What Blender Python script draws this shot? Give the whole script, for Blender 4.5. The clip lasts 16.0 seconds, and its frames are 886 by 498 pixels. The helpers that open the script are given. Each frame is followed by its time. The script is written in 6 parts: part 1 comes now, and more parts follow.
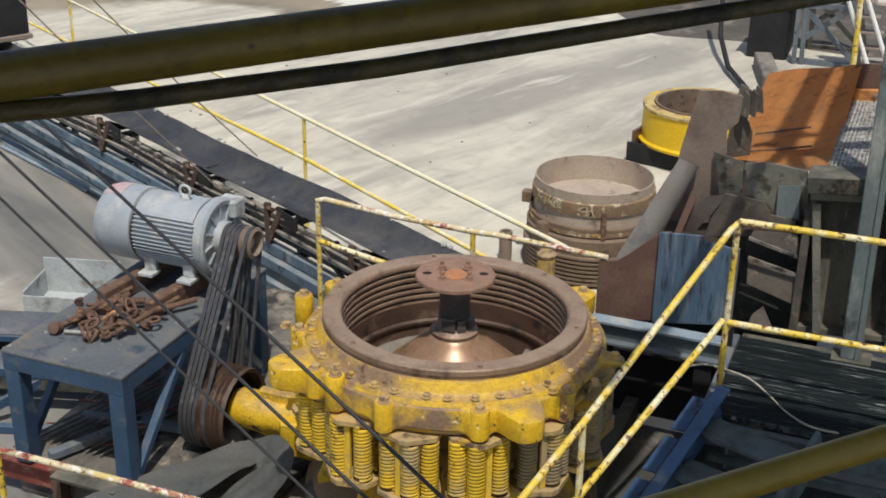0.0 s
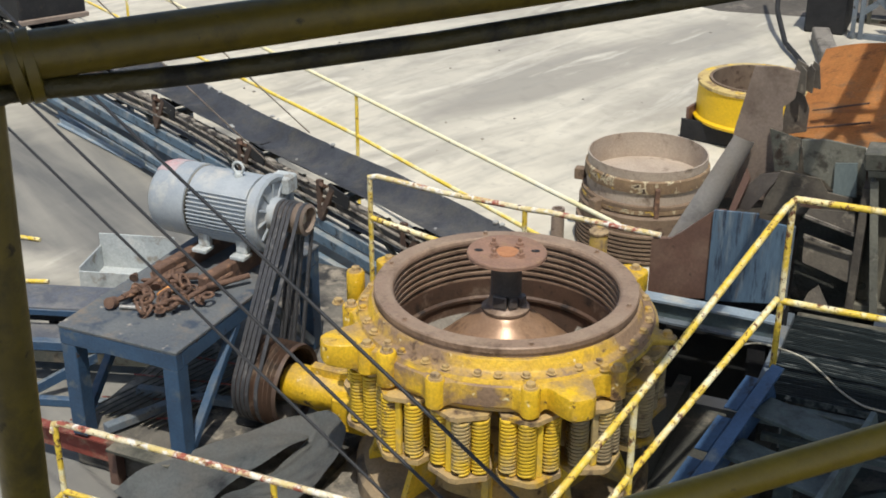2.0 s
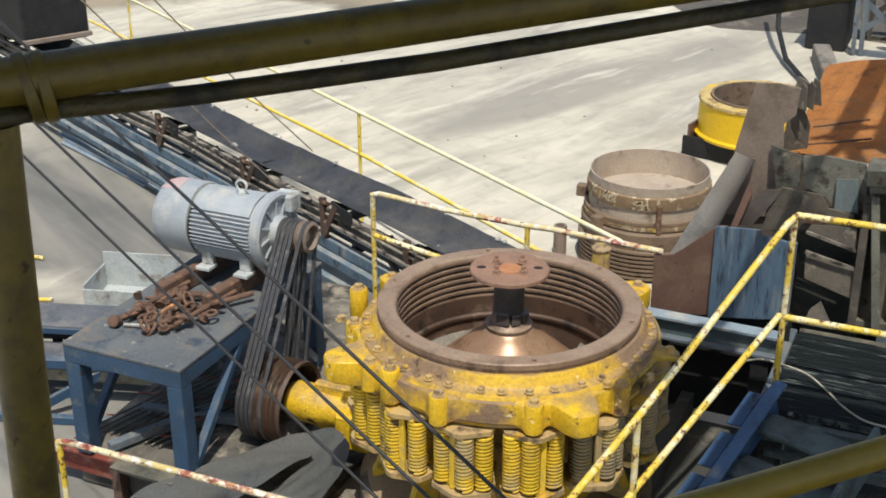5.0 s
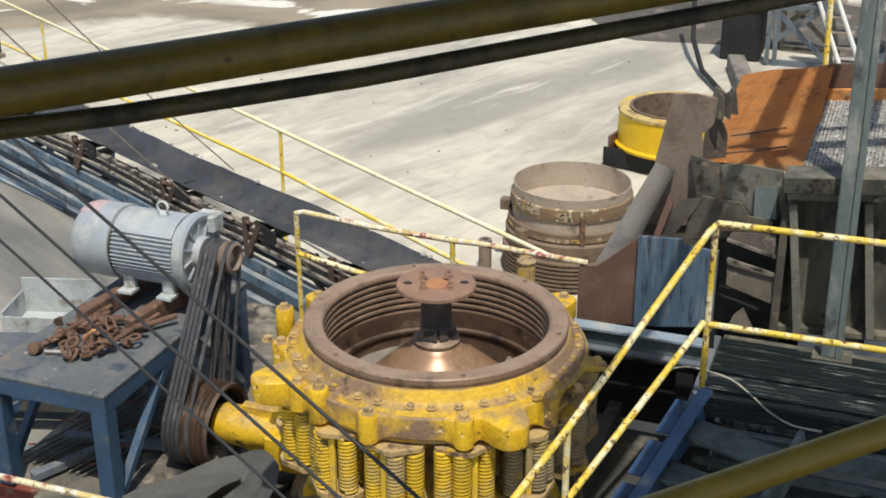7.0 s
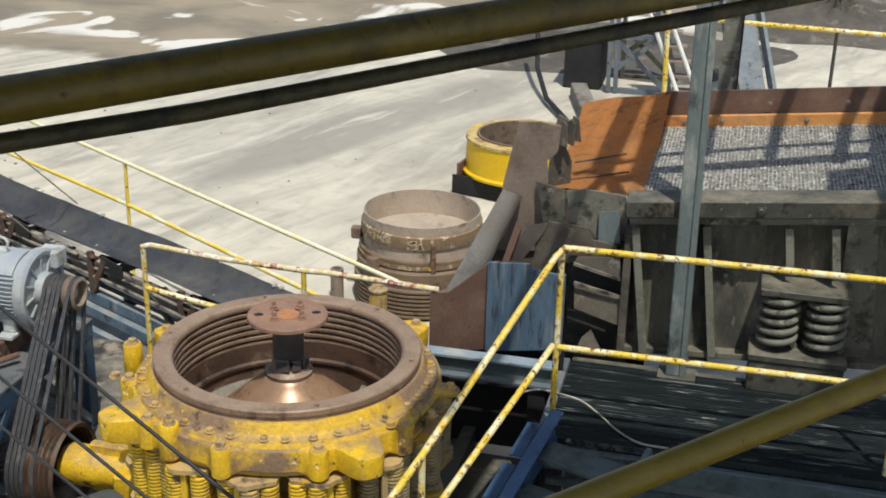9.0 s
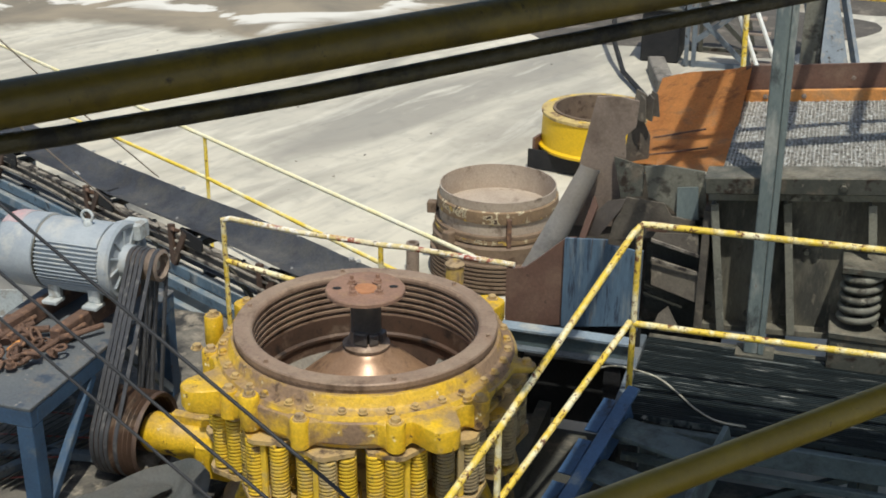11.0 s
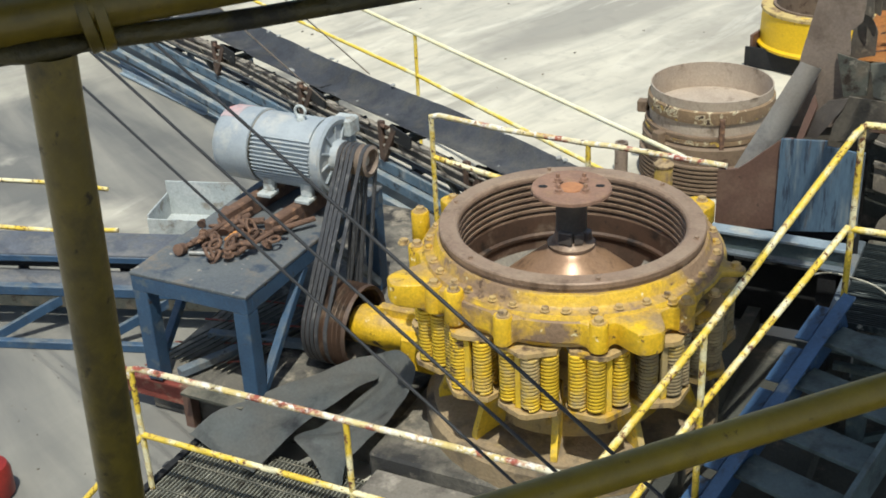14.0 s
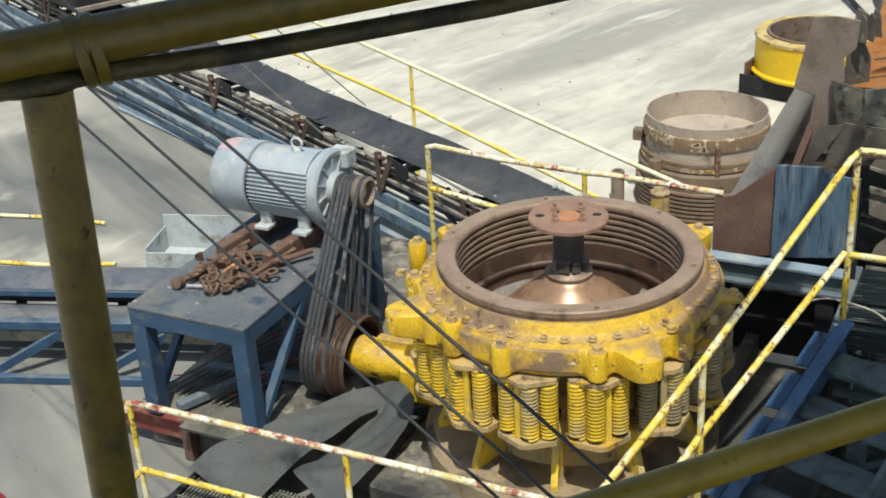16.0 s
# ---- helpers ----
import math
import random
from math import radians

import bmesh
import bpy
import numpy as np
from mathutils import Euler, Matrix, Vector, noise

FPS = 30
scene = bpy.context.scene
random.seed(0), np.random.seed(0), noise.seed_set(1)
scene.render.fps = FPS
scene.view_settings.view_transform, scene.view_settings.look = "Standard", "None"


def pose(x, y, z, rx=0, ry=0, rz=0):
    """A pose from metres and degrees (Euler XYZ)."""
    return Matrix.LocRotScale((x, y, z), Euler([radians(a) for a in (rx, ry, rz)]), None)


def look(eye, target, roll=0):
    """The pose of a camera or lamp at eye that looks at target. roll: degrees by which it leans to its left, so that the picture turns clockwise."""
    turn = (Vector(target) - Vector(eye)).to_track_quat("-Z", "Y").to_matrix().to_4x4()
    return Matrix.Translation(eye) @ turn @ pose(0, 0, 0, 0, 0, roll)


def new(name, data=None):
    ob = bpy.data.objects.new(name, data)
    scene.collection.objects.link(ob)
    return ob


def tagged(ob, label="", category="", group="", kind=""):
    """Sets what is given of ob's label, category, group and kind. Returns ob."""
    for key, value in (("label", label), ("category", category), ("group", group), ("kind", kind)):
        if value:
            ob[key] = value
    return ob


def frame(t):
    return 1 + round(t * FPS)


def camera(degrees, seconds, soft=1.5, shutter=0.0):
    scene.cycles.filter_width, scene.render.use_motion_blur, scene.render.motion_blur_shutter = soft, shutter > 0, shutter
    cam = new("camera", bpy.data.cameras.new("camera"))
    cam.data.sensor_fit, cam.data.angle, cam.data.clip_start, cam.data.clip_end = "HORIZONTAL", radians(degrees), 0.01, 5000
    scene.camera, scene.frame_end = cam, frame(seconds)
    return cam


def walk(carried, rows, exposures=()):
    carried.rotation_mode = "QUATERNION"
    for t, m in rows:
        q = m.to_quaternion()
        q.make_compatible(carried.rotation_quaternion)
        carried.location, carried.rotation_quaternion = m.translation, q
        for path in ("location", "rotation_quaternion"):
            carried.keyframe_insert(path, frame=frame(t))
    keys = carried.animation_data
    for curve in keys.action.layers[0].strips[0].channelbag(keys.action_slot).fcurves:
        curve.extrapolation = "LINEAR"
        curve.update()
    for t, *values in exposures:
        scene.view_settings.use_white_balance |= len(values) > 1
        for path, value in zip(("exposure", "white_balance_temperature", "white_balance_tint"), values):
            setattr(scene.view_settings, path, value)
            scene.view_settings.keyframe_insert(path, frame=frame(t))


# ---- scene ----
cam = camera(38.92, 16.0, 1.8)
# seconds, eye x y z, yaw, pitch, roll
ROWS = [
    (0.0, 2.083, -5.450, 4.300, 21.57, -23.40, 1.06),
    (0.5, 2.089, -5.451, 4.304, 23.07, -23.89, 0.42),
    (1.0, 2.090, -5.459, 4.309, 23.66, -23.66, 0.13),
    (1.5, 2.090, -5.453, 4.299, 23.93, -24.33, 0.00),
    (2.0, 2.084, -5.442, 4.296, 24.17, -24.47, 0.19),
    (2.5, 2.089, -5.445, 4.299, 24.29, -24.69, -0.46),
    (3.0, 2.093, -5.456, 4.303, 24.12, -24.40, -0.33),
    (3.5, 2.089, -5.456, 4.299, 24.32, -24.14, 0.03),
    (6.0, 2.090, -5.466, 4.306, 24.04, -23.52, -0.34),
    (6.5, 2.083, -5.463, 4.301, 22.92, -23.41, -0.55),
    (7.0, 2.081, -5.451, 4.299, 20.55, -22.96, -0.04),
    (7.5, 2.088, -5.455, 4.304, 19.13, -23.47, 0.22),
    (8.0, 2.092, -5.471, 4.314, 17.61, -23.13, 0.73),
    (8.5, 2.095, -5.469, 4.316, 14.58, -21.64, 1.15),
    (8.7, 2.097, -5.466, 4.308, 13.31, -21.52, 1.45),
    (10.8, 2.081, -5.473, 4.316, 15.60, -22.62, 0.79),
    (11.0, 2.078, -5.483, 4.323, 16.88, -22.85, 0.47),
    (11.5, 2.075, -5.457, 4.308, 19.60, -23.51, -0.21),
    (12.0, 2.072, -5.451, 4.300, 23.75, -23.87, -1.34),
    (12.5, 2.087, -5.458, 4.306, 25.48, -24.89, -1.79),
    (13.0, 2.082, -5.456, 4.302, 27.25, -25.67, -2.27),
    (13.5, 2.083, -5.444, 4.289, 28.19, -26.13, -2.73),
    (14.0, 2.075, -5.446, 4.294, 27.43, -27.20, -2.84),
    (14.5, 2.088, -5.455, 4.303, 27.56, -26.91, -2.92),
    (15.0, 2.090, -5.452, 4.300, 28.03, -26.07, -3.26),
    (15.5, 2.084, -5.447, 4.299, 27.00, -26.34, -3.42),
    (16.0, 2.078, -5.448, 4.295, 27.24, -25.82, -3.41),
]
walk(cam, [(t, pose(x, y, z, 90 + pitch, 0, yaw) @ pose(0, 0, 0, 0, 0, roll)) for t, x, y, z, yaw, pitch, roll in ROWS],
     [(0.0, -0.08, 6550, 9), (1.5, 0.06, 6550, 8), (3.5, 0.2, 6650, 7), (6.0, 0.18, 6650, 7), (8.7, 0.07, 6600, 6), (10.8, 0.02, 6550, 5), (12.5, 0.05, 6550, 4), (14.0, 0.23, 6450, 2), (16.0, 0.28, 6400, 2)])

# ---- light ----
SUN_FROM = Vector((0.185, -0.36, 0.914)).normalized()
sky_world = bpy.data.worlds.new("sky")
scene.world = sky_world
sky_world.use_nodes = True
wn = sky_world.node_tree.nodes
sky = wn.new("ShaderNodeTexSky")
sky.sky_type = "NISHITA"
sky.sun_disc = False
sky.sun_elevation = math.asin(SUN_FROM.z)
sky.sun_rotation = math.atan2(SUN_FROM.x, SUN_FROM.y)
sky.dust_density = 2.0
wn["Background"].inputs["Strength"].default_value = 0.12
sky_world.node_tree.links.new(sky.outputs[0], wn["Background"].inputs[0])
sun = new("sun", bpy.data.lights.new("sun", "SUN"))
sun.data.energy, sun.data.angle, sun.data.color = 3.7, radians(0.6), (1.0, 0.96, 0.90)
sun.matrix_world = look(SUN_FROM * 30, (0, 0, 0))
scene.view_settings.exposure = 0.0


# ---- materials ----
def rgb(h):
    """Linear colour from display values 0..255."""
    return tuple(((c / 255) / 12.92 if c / 255 <= 0.04045 else ((c / 255 + 0.055) / 1.055) ** 2.4) for c in h) + (1.0,)


def surface(name, a, b, rough=0.6, metal=0.0, scale=6.0, patches=(), grain=60.0, bump=0.25, vary=0.0, grain_depth=0.16, stretch=(1, 1, 1), settle=None):
    """Two tones mixed by a cloudy noise, fine grain, and worn patches: (colour, scale, threshold, softness, roughness)."""
    m = bpy.data.materials.new(name)
    m.use_nodes = True
    nt = m.node_tree
    n, ln = nt.nodes, nt.links
    p = n["Principled BSDF"]
    co = n.new("ShaderNodeTexCoord")
    mp = n.new("ShaderNodeMapping")
    mp.inputs["Scale"].default_value = stretch
    ln.new(co.outputs["Object"], mp.inputs[0])
    info = n.new("ShaderNodeObjectInfo")
    off = n.new("ShaderNodeVectorMath")
    off.operation = "ADD"
    wide = n.new("ShaderNodeMath")
    wide.operation = "MULTIPLY"
    wide.inputs[1].default_value = 37.0
    ln.new(info.outputs["Random"], wide.inputs[0])
    ln.new(mp.outputs[0], off.inputs[0])
    ln.new(wide.outputs[0], off.inputs[1])

    def cloud(sc, detail=5.0, rg=0.6):
        t = n.new("ShaderNodeTexNoise")
        t.inputs["Scale"].default_value, t.inputs["Detail"].default_value, t.inputs["Roughness"].default_value = sc, detail, rg
        ln.new(off.outputs[0], t.inputs["Vector"])
        return t.outputs["Fac"]

    def ramp(src, lo, hi):
        r = n.new("ShaderNodeMapRange")
        r.inputs["From Min"].default_value, r.inputs["From Max"].default_value = lo, hi
        ln.new(src, r.inputs["Value"])
        return r.outputs["Result"]

    def mix(fac, x, y, mode="MIX"):
        t = n.new("ShaderNodeMix")
        t.data_type, t.blend_type = "RGBA", mode
        for src, k in ((fac, 0), (x, 6), (y, 7)):
            if isinstance(src, (float, int)):
                t.inputs[k].default_value = src
            elif isinstance(src, tuple):
                t.inputs[k].default_value = src
            else:
                ln.new(src, t.inputs[k])
        return t.outputs[2]

    col = mix(ramp(cloud(scale), 0.32, 0.68), a, b)
    rgh = None
    for c, sc, th, so, rr in patches:
        f = ramp(cloud(sc, 7.0, 0.65), th - so, th + so)
        col = mix(f, col, c)
        t = n.new("ShaderNodeMix")
        ln.new(f, t.inputs[0])
        if rgh is None:
            t.inputs[2].default_value = rough
        else:
            ln.new(rgh, t.inputs[2])
        t.inputs[3].default_value = rr
        rgh = t.outputs[0]
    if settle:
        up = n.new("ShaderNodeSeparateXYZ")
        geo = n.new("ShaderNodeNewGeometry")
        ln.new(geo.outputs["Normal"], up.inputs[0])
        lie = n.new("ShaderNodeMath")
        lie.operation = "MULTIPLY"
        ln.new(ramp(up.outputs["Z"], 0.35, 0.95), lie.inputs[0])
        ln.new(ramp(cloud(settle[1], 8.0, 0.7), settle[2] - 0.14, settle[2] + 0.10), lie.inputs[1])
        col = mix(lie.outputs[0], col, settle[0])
    g = cloud(grain, 3.0)
    dark = n.new("ShaderNodeMapRange")
    dark.inputs["From Min"].default_value, dark.inputs["From Max"].default_value = 0.3, 0.7
    dark.inputs["To Min"].default_value, dark.inputs["To Max"].default_value = 1.0 - grain_depth, 1.0 + grain_depth * 0.5
    ln.new(g, dark.inputs["Value"])
    tone = n.new("ShaderNodeVectorMath")
    tone.operation = "SCALE"
    ln.new(col, tone.inputs[0])
    ln.new(dark.outputs[0], tone.inputs["Scale"])
    last = tone.outputs[0]
    if vary:
        v = n.new("ShaderNodeMapRange")
        v.inputs["To Min"].default_value, v.inputs["To Max"].default_value = 1 - vary, 1 + vary
        ln.new(info.outputs["Random"], v.inputs["Value"])
        t2 = n.new("ShaderNodeVectorMath")
        t2.operation = "SCALE"
        ln.new(last, t2.inputs[0])
        ln.new(v.outputs[0], t2.inputs["Scale"])
        last = t2.outputs[0]
    ln.new(last, p.inputs["Base Color"])
    if rgh is not None:
        ln.new(rgh, p.inputs["Roughness"])
    else:
        p.inputs["Roughness"].default_value = rough
    p.inputs["Metallic"].default_value = metal
    if bump:
        bp = n.new("ShaderNodeBump")
        bp.inputs["Strength"].default_value, bp.inputs["Distance"].default_value = bump, 0.01
        ad = n.new("ShaderNodeMath")
        ad.operation = "ADD"
        ln.new(g, ad.inputs[0])
        ln.new(cloud(scale * 4, 4.0), ad.inputs[1])
        ln.new(ad.outputs[0], bp.inputs["Height"])
        ln.new(bp.outputs[0], p.inputs["Normal"])
    return m


DARK_RUST = rgb((70, 52, 42))
M_YELLOW = surface("worn_yellow_paint", rgb((226, 184, 36)), rgb((206, 164, 38)), 0.5, 0, 7,
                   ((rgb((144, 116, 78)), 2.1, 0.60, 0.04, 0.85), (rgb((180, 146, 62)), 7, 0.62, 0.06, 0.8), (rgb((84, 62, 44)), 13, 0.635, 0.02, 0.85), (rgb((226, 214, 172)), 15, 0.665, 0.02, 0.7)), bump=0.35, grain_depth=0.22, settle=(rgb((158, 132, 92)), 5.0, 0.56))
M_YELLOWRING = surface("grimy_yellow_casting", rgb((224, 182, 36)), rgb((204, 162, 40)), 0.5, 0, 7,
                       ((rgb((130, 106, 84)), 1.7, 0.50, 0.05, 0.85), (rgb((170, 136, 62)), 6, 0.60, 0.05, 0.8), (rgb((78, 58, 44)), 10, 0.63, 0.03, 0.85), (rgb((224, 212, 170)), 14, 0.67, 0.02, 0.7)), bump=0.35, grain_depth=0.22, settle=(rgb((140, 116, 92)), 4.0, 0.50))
M_SPRING = surface("sprung_yellow_paint", rgb((236, 196, 48)), rgb((214, 176, 54)), 0.55, 0, 5,
                   ((rgb((176, 154, 108)), 2.6, 0.56, 0.06, 0.8), (rgb((120, 98, 68)), 9, 0.65, 0.04, 0.85)), vary=0.12)
M_SPRINGDUST = surface("dust_coated_spring", rgb((176, 158, 118)), rgb((146, 128, 98)), 0.75, 0, 5,
                       ((rgb((206, 170, 60)), 4.0, 0.60, 0.05, 0.6), (rgb((104, 88, 68)), 9, 0.6, 0.05, 0.85)), vary=0.12)
M_DUSTYEL = surface("dust_dulled_yellow", rgb((190, 158, 52)), rgb((164, 138, 66)), 0.65, 0, 6,
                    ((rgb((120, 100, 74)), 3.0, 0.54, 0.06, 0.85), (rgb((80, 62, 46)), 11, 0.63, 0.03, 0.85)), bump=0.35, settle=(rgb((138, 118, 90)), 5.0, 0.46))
M_BASE = surface("brown_dust_on_concrete", rgb((160, 138, 106)), rgb((130, 114, 92)), 0.9, 0, 3, ((rgb((142, 120, 76)), 4, 0.62, 0.08, 0.9), (rgb((82, 74, 64)), 3, 0.57, 0.08, 0.85)), bump=0.5)
M_DUSTY = surface("dusty_yellow_steel", rgb((190, 160, 98)), rgb((160, 138, 106)), 0.8, 0, 4,
                  ((rgb((190, 150, 40)), 5, 0.58, 0.05, 0.6), (rgb((90, 72, 56)), 8, 0.6, 0.05, 0.85)))
M_RING = surface("brown_oiled_steel", rgb((150, 125, 105)), rgb((126, 103, 86)), 0.5, 0.12, 5,
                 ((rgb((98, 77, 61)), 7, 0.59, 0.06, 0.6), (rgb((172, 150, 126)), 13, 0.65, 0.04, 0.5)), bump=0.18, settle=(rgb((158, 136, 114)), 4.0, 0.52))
M_LINER = surface("dark_brown_liner", rgb((92, 70, 56)), rgb((70, 54, 44)), 0.6, 0.1, 4, ((rgb((120, 102, 86)), 5, 0.62, 0.05, 0.8), (rgb((44, 36, 32)), 7, 0.6, 0.06, 0.6)), bump=0.2)
M_CONE = surface("polished_brown_mantle", rgb((172, 138, 108)), rgb((150, 118, 92)), 0.36, 0.25, 3, ((rgb((104, 80, 63)), 8, 0.64, 0.08, 0.45),), bump=0.06, grain_depth=0.15)
M_DISC = surface("rusty_disc", rgb((150, 116, 96)), rgb((128, 100, 84)), 0.7, 0.0, 9, ((rgb((146, 116, 92)), 14, 0.6, 0.06, 0.75),))
M_SPOT = surface("rust_spot", rgb((178, 124, 84)), rgb((158, 108, 76)), 0.8, 0, 12, bump=0.3)
M_ORANGE = surface("orange_rust", rgb((212, 148, 84)), rgb((194, 130, 70)), 0.8, 0, 4, ((rgb((128, 84, 54)), 6, 0.61, 0.08, 0.85), (rgb((196, 152, 108)), 3, 0.6, 0.08, 0.85)), grain_depth=0.2)
M_BROWN = surface("brown_plate", rgb((112, 84, 70)), rgb((98, 74, 64)), 0.65, 0.05, 2.5, ((rgb((124, 100, 84)), 4, 0.6, 0.1, 0.75), (rgb((72, 56, 50)), 14, 0.69, 0.03, 0.7)), bump=0.12)
M_GREYRUST = surface("grey_rusted_plate", rgb((148, 132, 118)), rgb((130, 115, 104)), 0.7, 0.08, 3, ((rgb((106, 90, 78)), 4, 0.6, 0.1, 0.8), (rgb((84, 68, 58)), 16, 0.68, 0.03, 0.8)), bump=0.15)
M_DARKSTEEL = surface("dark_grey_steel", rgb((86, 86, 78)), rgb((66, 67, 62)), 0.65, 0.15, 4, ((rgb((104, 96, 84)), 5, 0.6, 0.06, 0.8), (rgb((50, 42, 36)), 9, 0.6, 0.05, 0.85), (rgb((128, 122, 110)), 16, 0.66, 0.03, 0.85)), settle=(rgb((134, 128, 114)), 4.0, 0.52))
M_CHUTE = surface("sooty_chute_plate", rgb((112, 104, 92)), rgb((90, 83, 75)), 0.65, 0.08, 3, ((rgb((66, 61, 56)), 4, 0.58, 0.1, 0.8), (rgb((140, 130, 114)), 9, 0.64, 0.05, 0.8)), bump=0.2)
M_SHAFT = surface("oily_shaft", rgb((104, 96, 90)), rgb((78, 72, 68)), 0.4, 0.1, 6, ((rgb((100, 90, 80)), 9, 0.62, 0.06, 0.6),), bump=0.1)
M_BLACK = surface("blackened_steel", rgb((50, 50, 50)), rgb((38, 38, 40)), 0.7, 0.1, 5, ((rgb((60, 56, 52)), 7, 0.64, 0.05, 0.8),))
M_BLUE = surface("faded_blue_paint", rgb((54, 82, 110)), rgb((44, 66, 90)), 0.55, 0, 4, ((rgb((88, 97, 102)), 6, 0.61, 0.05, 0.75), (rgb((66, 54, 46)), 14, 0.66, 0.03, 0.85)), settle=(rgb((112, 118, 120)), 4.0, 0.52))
M_OLIVE = surface("dusty_olive_grey_steel", rgb((132, 130, 116)), rgb((104, 103, 94)), 0.75, 0.05, 4, ((rgb((70, 66, 58)), 7, 0.58, 0.05, 0.8), (rgb((164, 160, 144)), 10, 0.64, 0.04, 0.85)), bump=0.25)
M_TROUGH = surface("smooth_worn_plate", rgb((184, 180, 174)), rgb((168, 160, 150)), 0.5, 0.05, 2, ((rgb((112, 112, 114)), 3, 0.6, 0.1, 0.5),), bump=0.06, grain_depth=0.1)
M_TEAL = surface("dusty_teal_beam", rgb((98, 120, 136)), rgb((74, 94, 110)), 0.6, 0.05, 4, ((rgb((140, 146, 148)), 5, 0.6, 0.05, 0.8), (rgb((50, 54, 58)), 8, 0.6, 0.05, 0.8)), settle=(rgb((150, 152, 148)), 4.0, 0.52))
M_COLUMN = surface("dusty_green_grey_paint", rgb((118, 128, 124)), rgb((92, 103, 105)), 0.6, 0.05, 4, ((rgb((150, 152, 146)), 6, 0.6, 0.06, 0.8), (rgb((62, 66, 66)), 9, 0.62, 0.05, 0.8), (rgb((112, 92, 76)), 12, 0.68, 0.03, 0.85)), stretch=(1, 1, 0.4))
M_SIDE = surface("dust_streaked_side_plate", rgb((116, 111, 97)), rgb((92, 89, 78)), 0.8, 0.0, 2.2, ((rgb((68, 67, 61)), 3, 0.54, 0.08, 0.85), (rgb((150, 142, 124)), 7, 0.63, 0.06, 0.9), (rgb((66, 54, 44)), 13, 0.67, 0.03, 0.85)), bump=0.3, stretch=(1.6, 1, 0.5))
M_ANGLE = surface("dusty_pale_blue_steel", rgb((140, 154, 164)), rgb((118, 132, 144)), 0.7, 0.0, 4, ((rgb((164, 166, 162)), 5, 0.58, 0.06, 0.8),))
M_WHITE = surface("chalky_white_paint", rgb((238, 238, 234)), rgb((222, 222, 216)), 0.5, 0, 6, bump=0.1)
M_DUSTSTRIP = surface("dust_caked_angle", rgb((150, 142, 129)), rgb((114, 107, 98)), 0.9, 0, 5, ((rgb((52, 47, 44)), 6, 0.55, 0.05, 0.9), (rgb((172, 164, 150)), 9, 0.63, 0.05, 0.95)), bump=0.4)
M_BLUEGREY = surface("dusty_blue_steel", rgb((112, 121, 128)), rgb((90, 99, 107)), 0.6, 0.1, 4, ((rgb((130, 128, 122)), 6, 0.6, 0.07, 0.8), (rgb((62, 60, 58)), 10, 0.64, 0.04, 0.8)))
M_TABLETOP = surface("dusty_table_top", rgb((100, 103, 104)), rgb((82, 87, 92)), 0.8, 0, 3, ((rgb((120, 110, 98)), 4, 0.62, 0.08, 0.9), (rgb((60, 70, 82)), 7, 0.6, 0.05, 0.7), (rgb((150, 144, 134)), 12, 0.66, 0.03, 0.9)), bump=0.3)
M_MOTOR = surface("motor_grey_enamel", rgb((160, 166, 170)), rgb((142, 149, 155)), 0.5, 0, 4, ((rgb((180, 178, 171)), 5, 0.6, 0.08, 0.75), (rgb((136, 130, 122)), 22, 0.69, 0.03, 0.8)), bump=0.06, grain_depth=0.08)
M_PINK = surface("sun_faded_pink_primer", rgb((166, 168, 170)), rgb((186, 156, 154)), 0.6, 0, 3, ((rgb((204, 150, 146)), 4, 0.56, 0.06, 0.7),), bump=0.08)
M_MOTORLIGHT = surface("pale_primer", rgb((184, 188, 186)), rgb((164, 170, 170)), 0.6, 0, 6, ((rgb((140, 134, 124)), 8, 0.6, 0.06, 0.8), (rgb((208, 206, 200)), 5, 0.62, 0.05, 0.7)), bump=0.12, grain_depth=0.18)
M_RUST = surface("flaking_rust", rgb((112, 86, 70)), rgb((92, 70, 58)), 0.85, 0.0, 8, ((rgb((140, 106, 82)), 12, 0.6, 0.06, 0.9), (DARK_RUST, 7, 0.6, 0.06, 0.8)), bump=0.5)
M_RUBBER = surface("dusty_black_rubber", rgb((100, 103, 110)), rgb((80, 83, 90)), 0.75, 0, 4, ((rgb((92, 90, 88)), 5, 0.6, 0.1, 0.9), (rgb((120, 116, 110)), 16, 0.7, 0.03, 0.9)), bump=0.15, settle=(rgb((132, 130, 126)), 2.5, 0.60))
M_SHEET = surface("grey_rubber_sheet", rgb((116, 120, 119)), rgb((96, 100, 100)), 0.7, 0, 3, ((rgb((120, 119, 114)), 3, 0.58, 0.1, 0.9), (rgb((58, 60, 62)), 4, 0.62, 0.08, 0.7)), bump=0.25, settle=(rgb((120, 118, 112)), 2.2, 0.54))
M_BELTV = surface("v_belt_rubber", rgb((50, 50, 52)), rgb((66, 66, 68)), 0.5, 0, 20, ((rgb((98, 96, 94)), 14, 0.62, 0.06, 0.7),), bump=0.1)
M_STEELBRIGHT = surface("worn_bright_steel", rgb((186, 184, 178)), rgb((150, 148, 142)), 0.4, 0.6, 12, ((rgb((110, 96, 82)), 10, 0.62, 0.05, 0.6),), bump=0.1)
M_RAIL = surface("chipped_yellow_rail", rgb((226, 194, 60)), rgb((216, 184, 72)), 0.5, 0, 6,
                 ((rgb((230, 220, 180)), 5, 0.53, 0.06, 0.5), (rgb((104, 66, 44)), 28, 0.585, 0.03, 0.85), (rgb((150, 116, 80)), 11, 0.64, 0.03, 0.8)), bump=0.25)
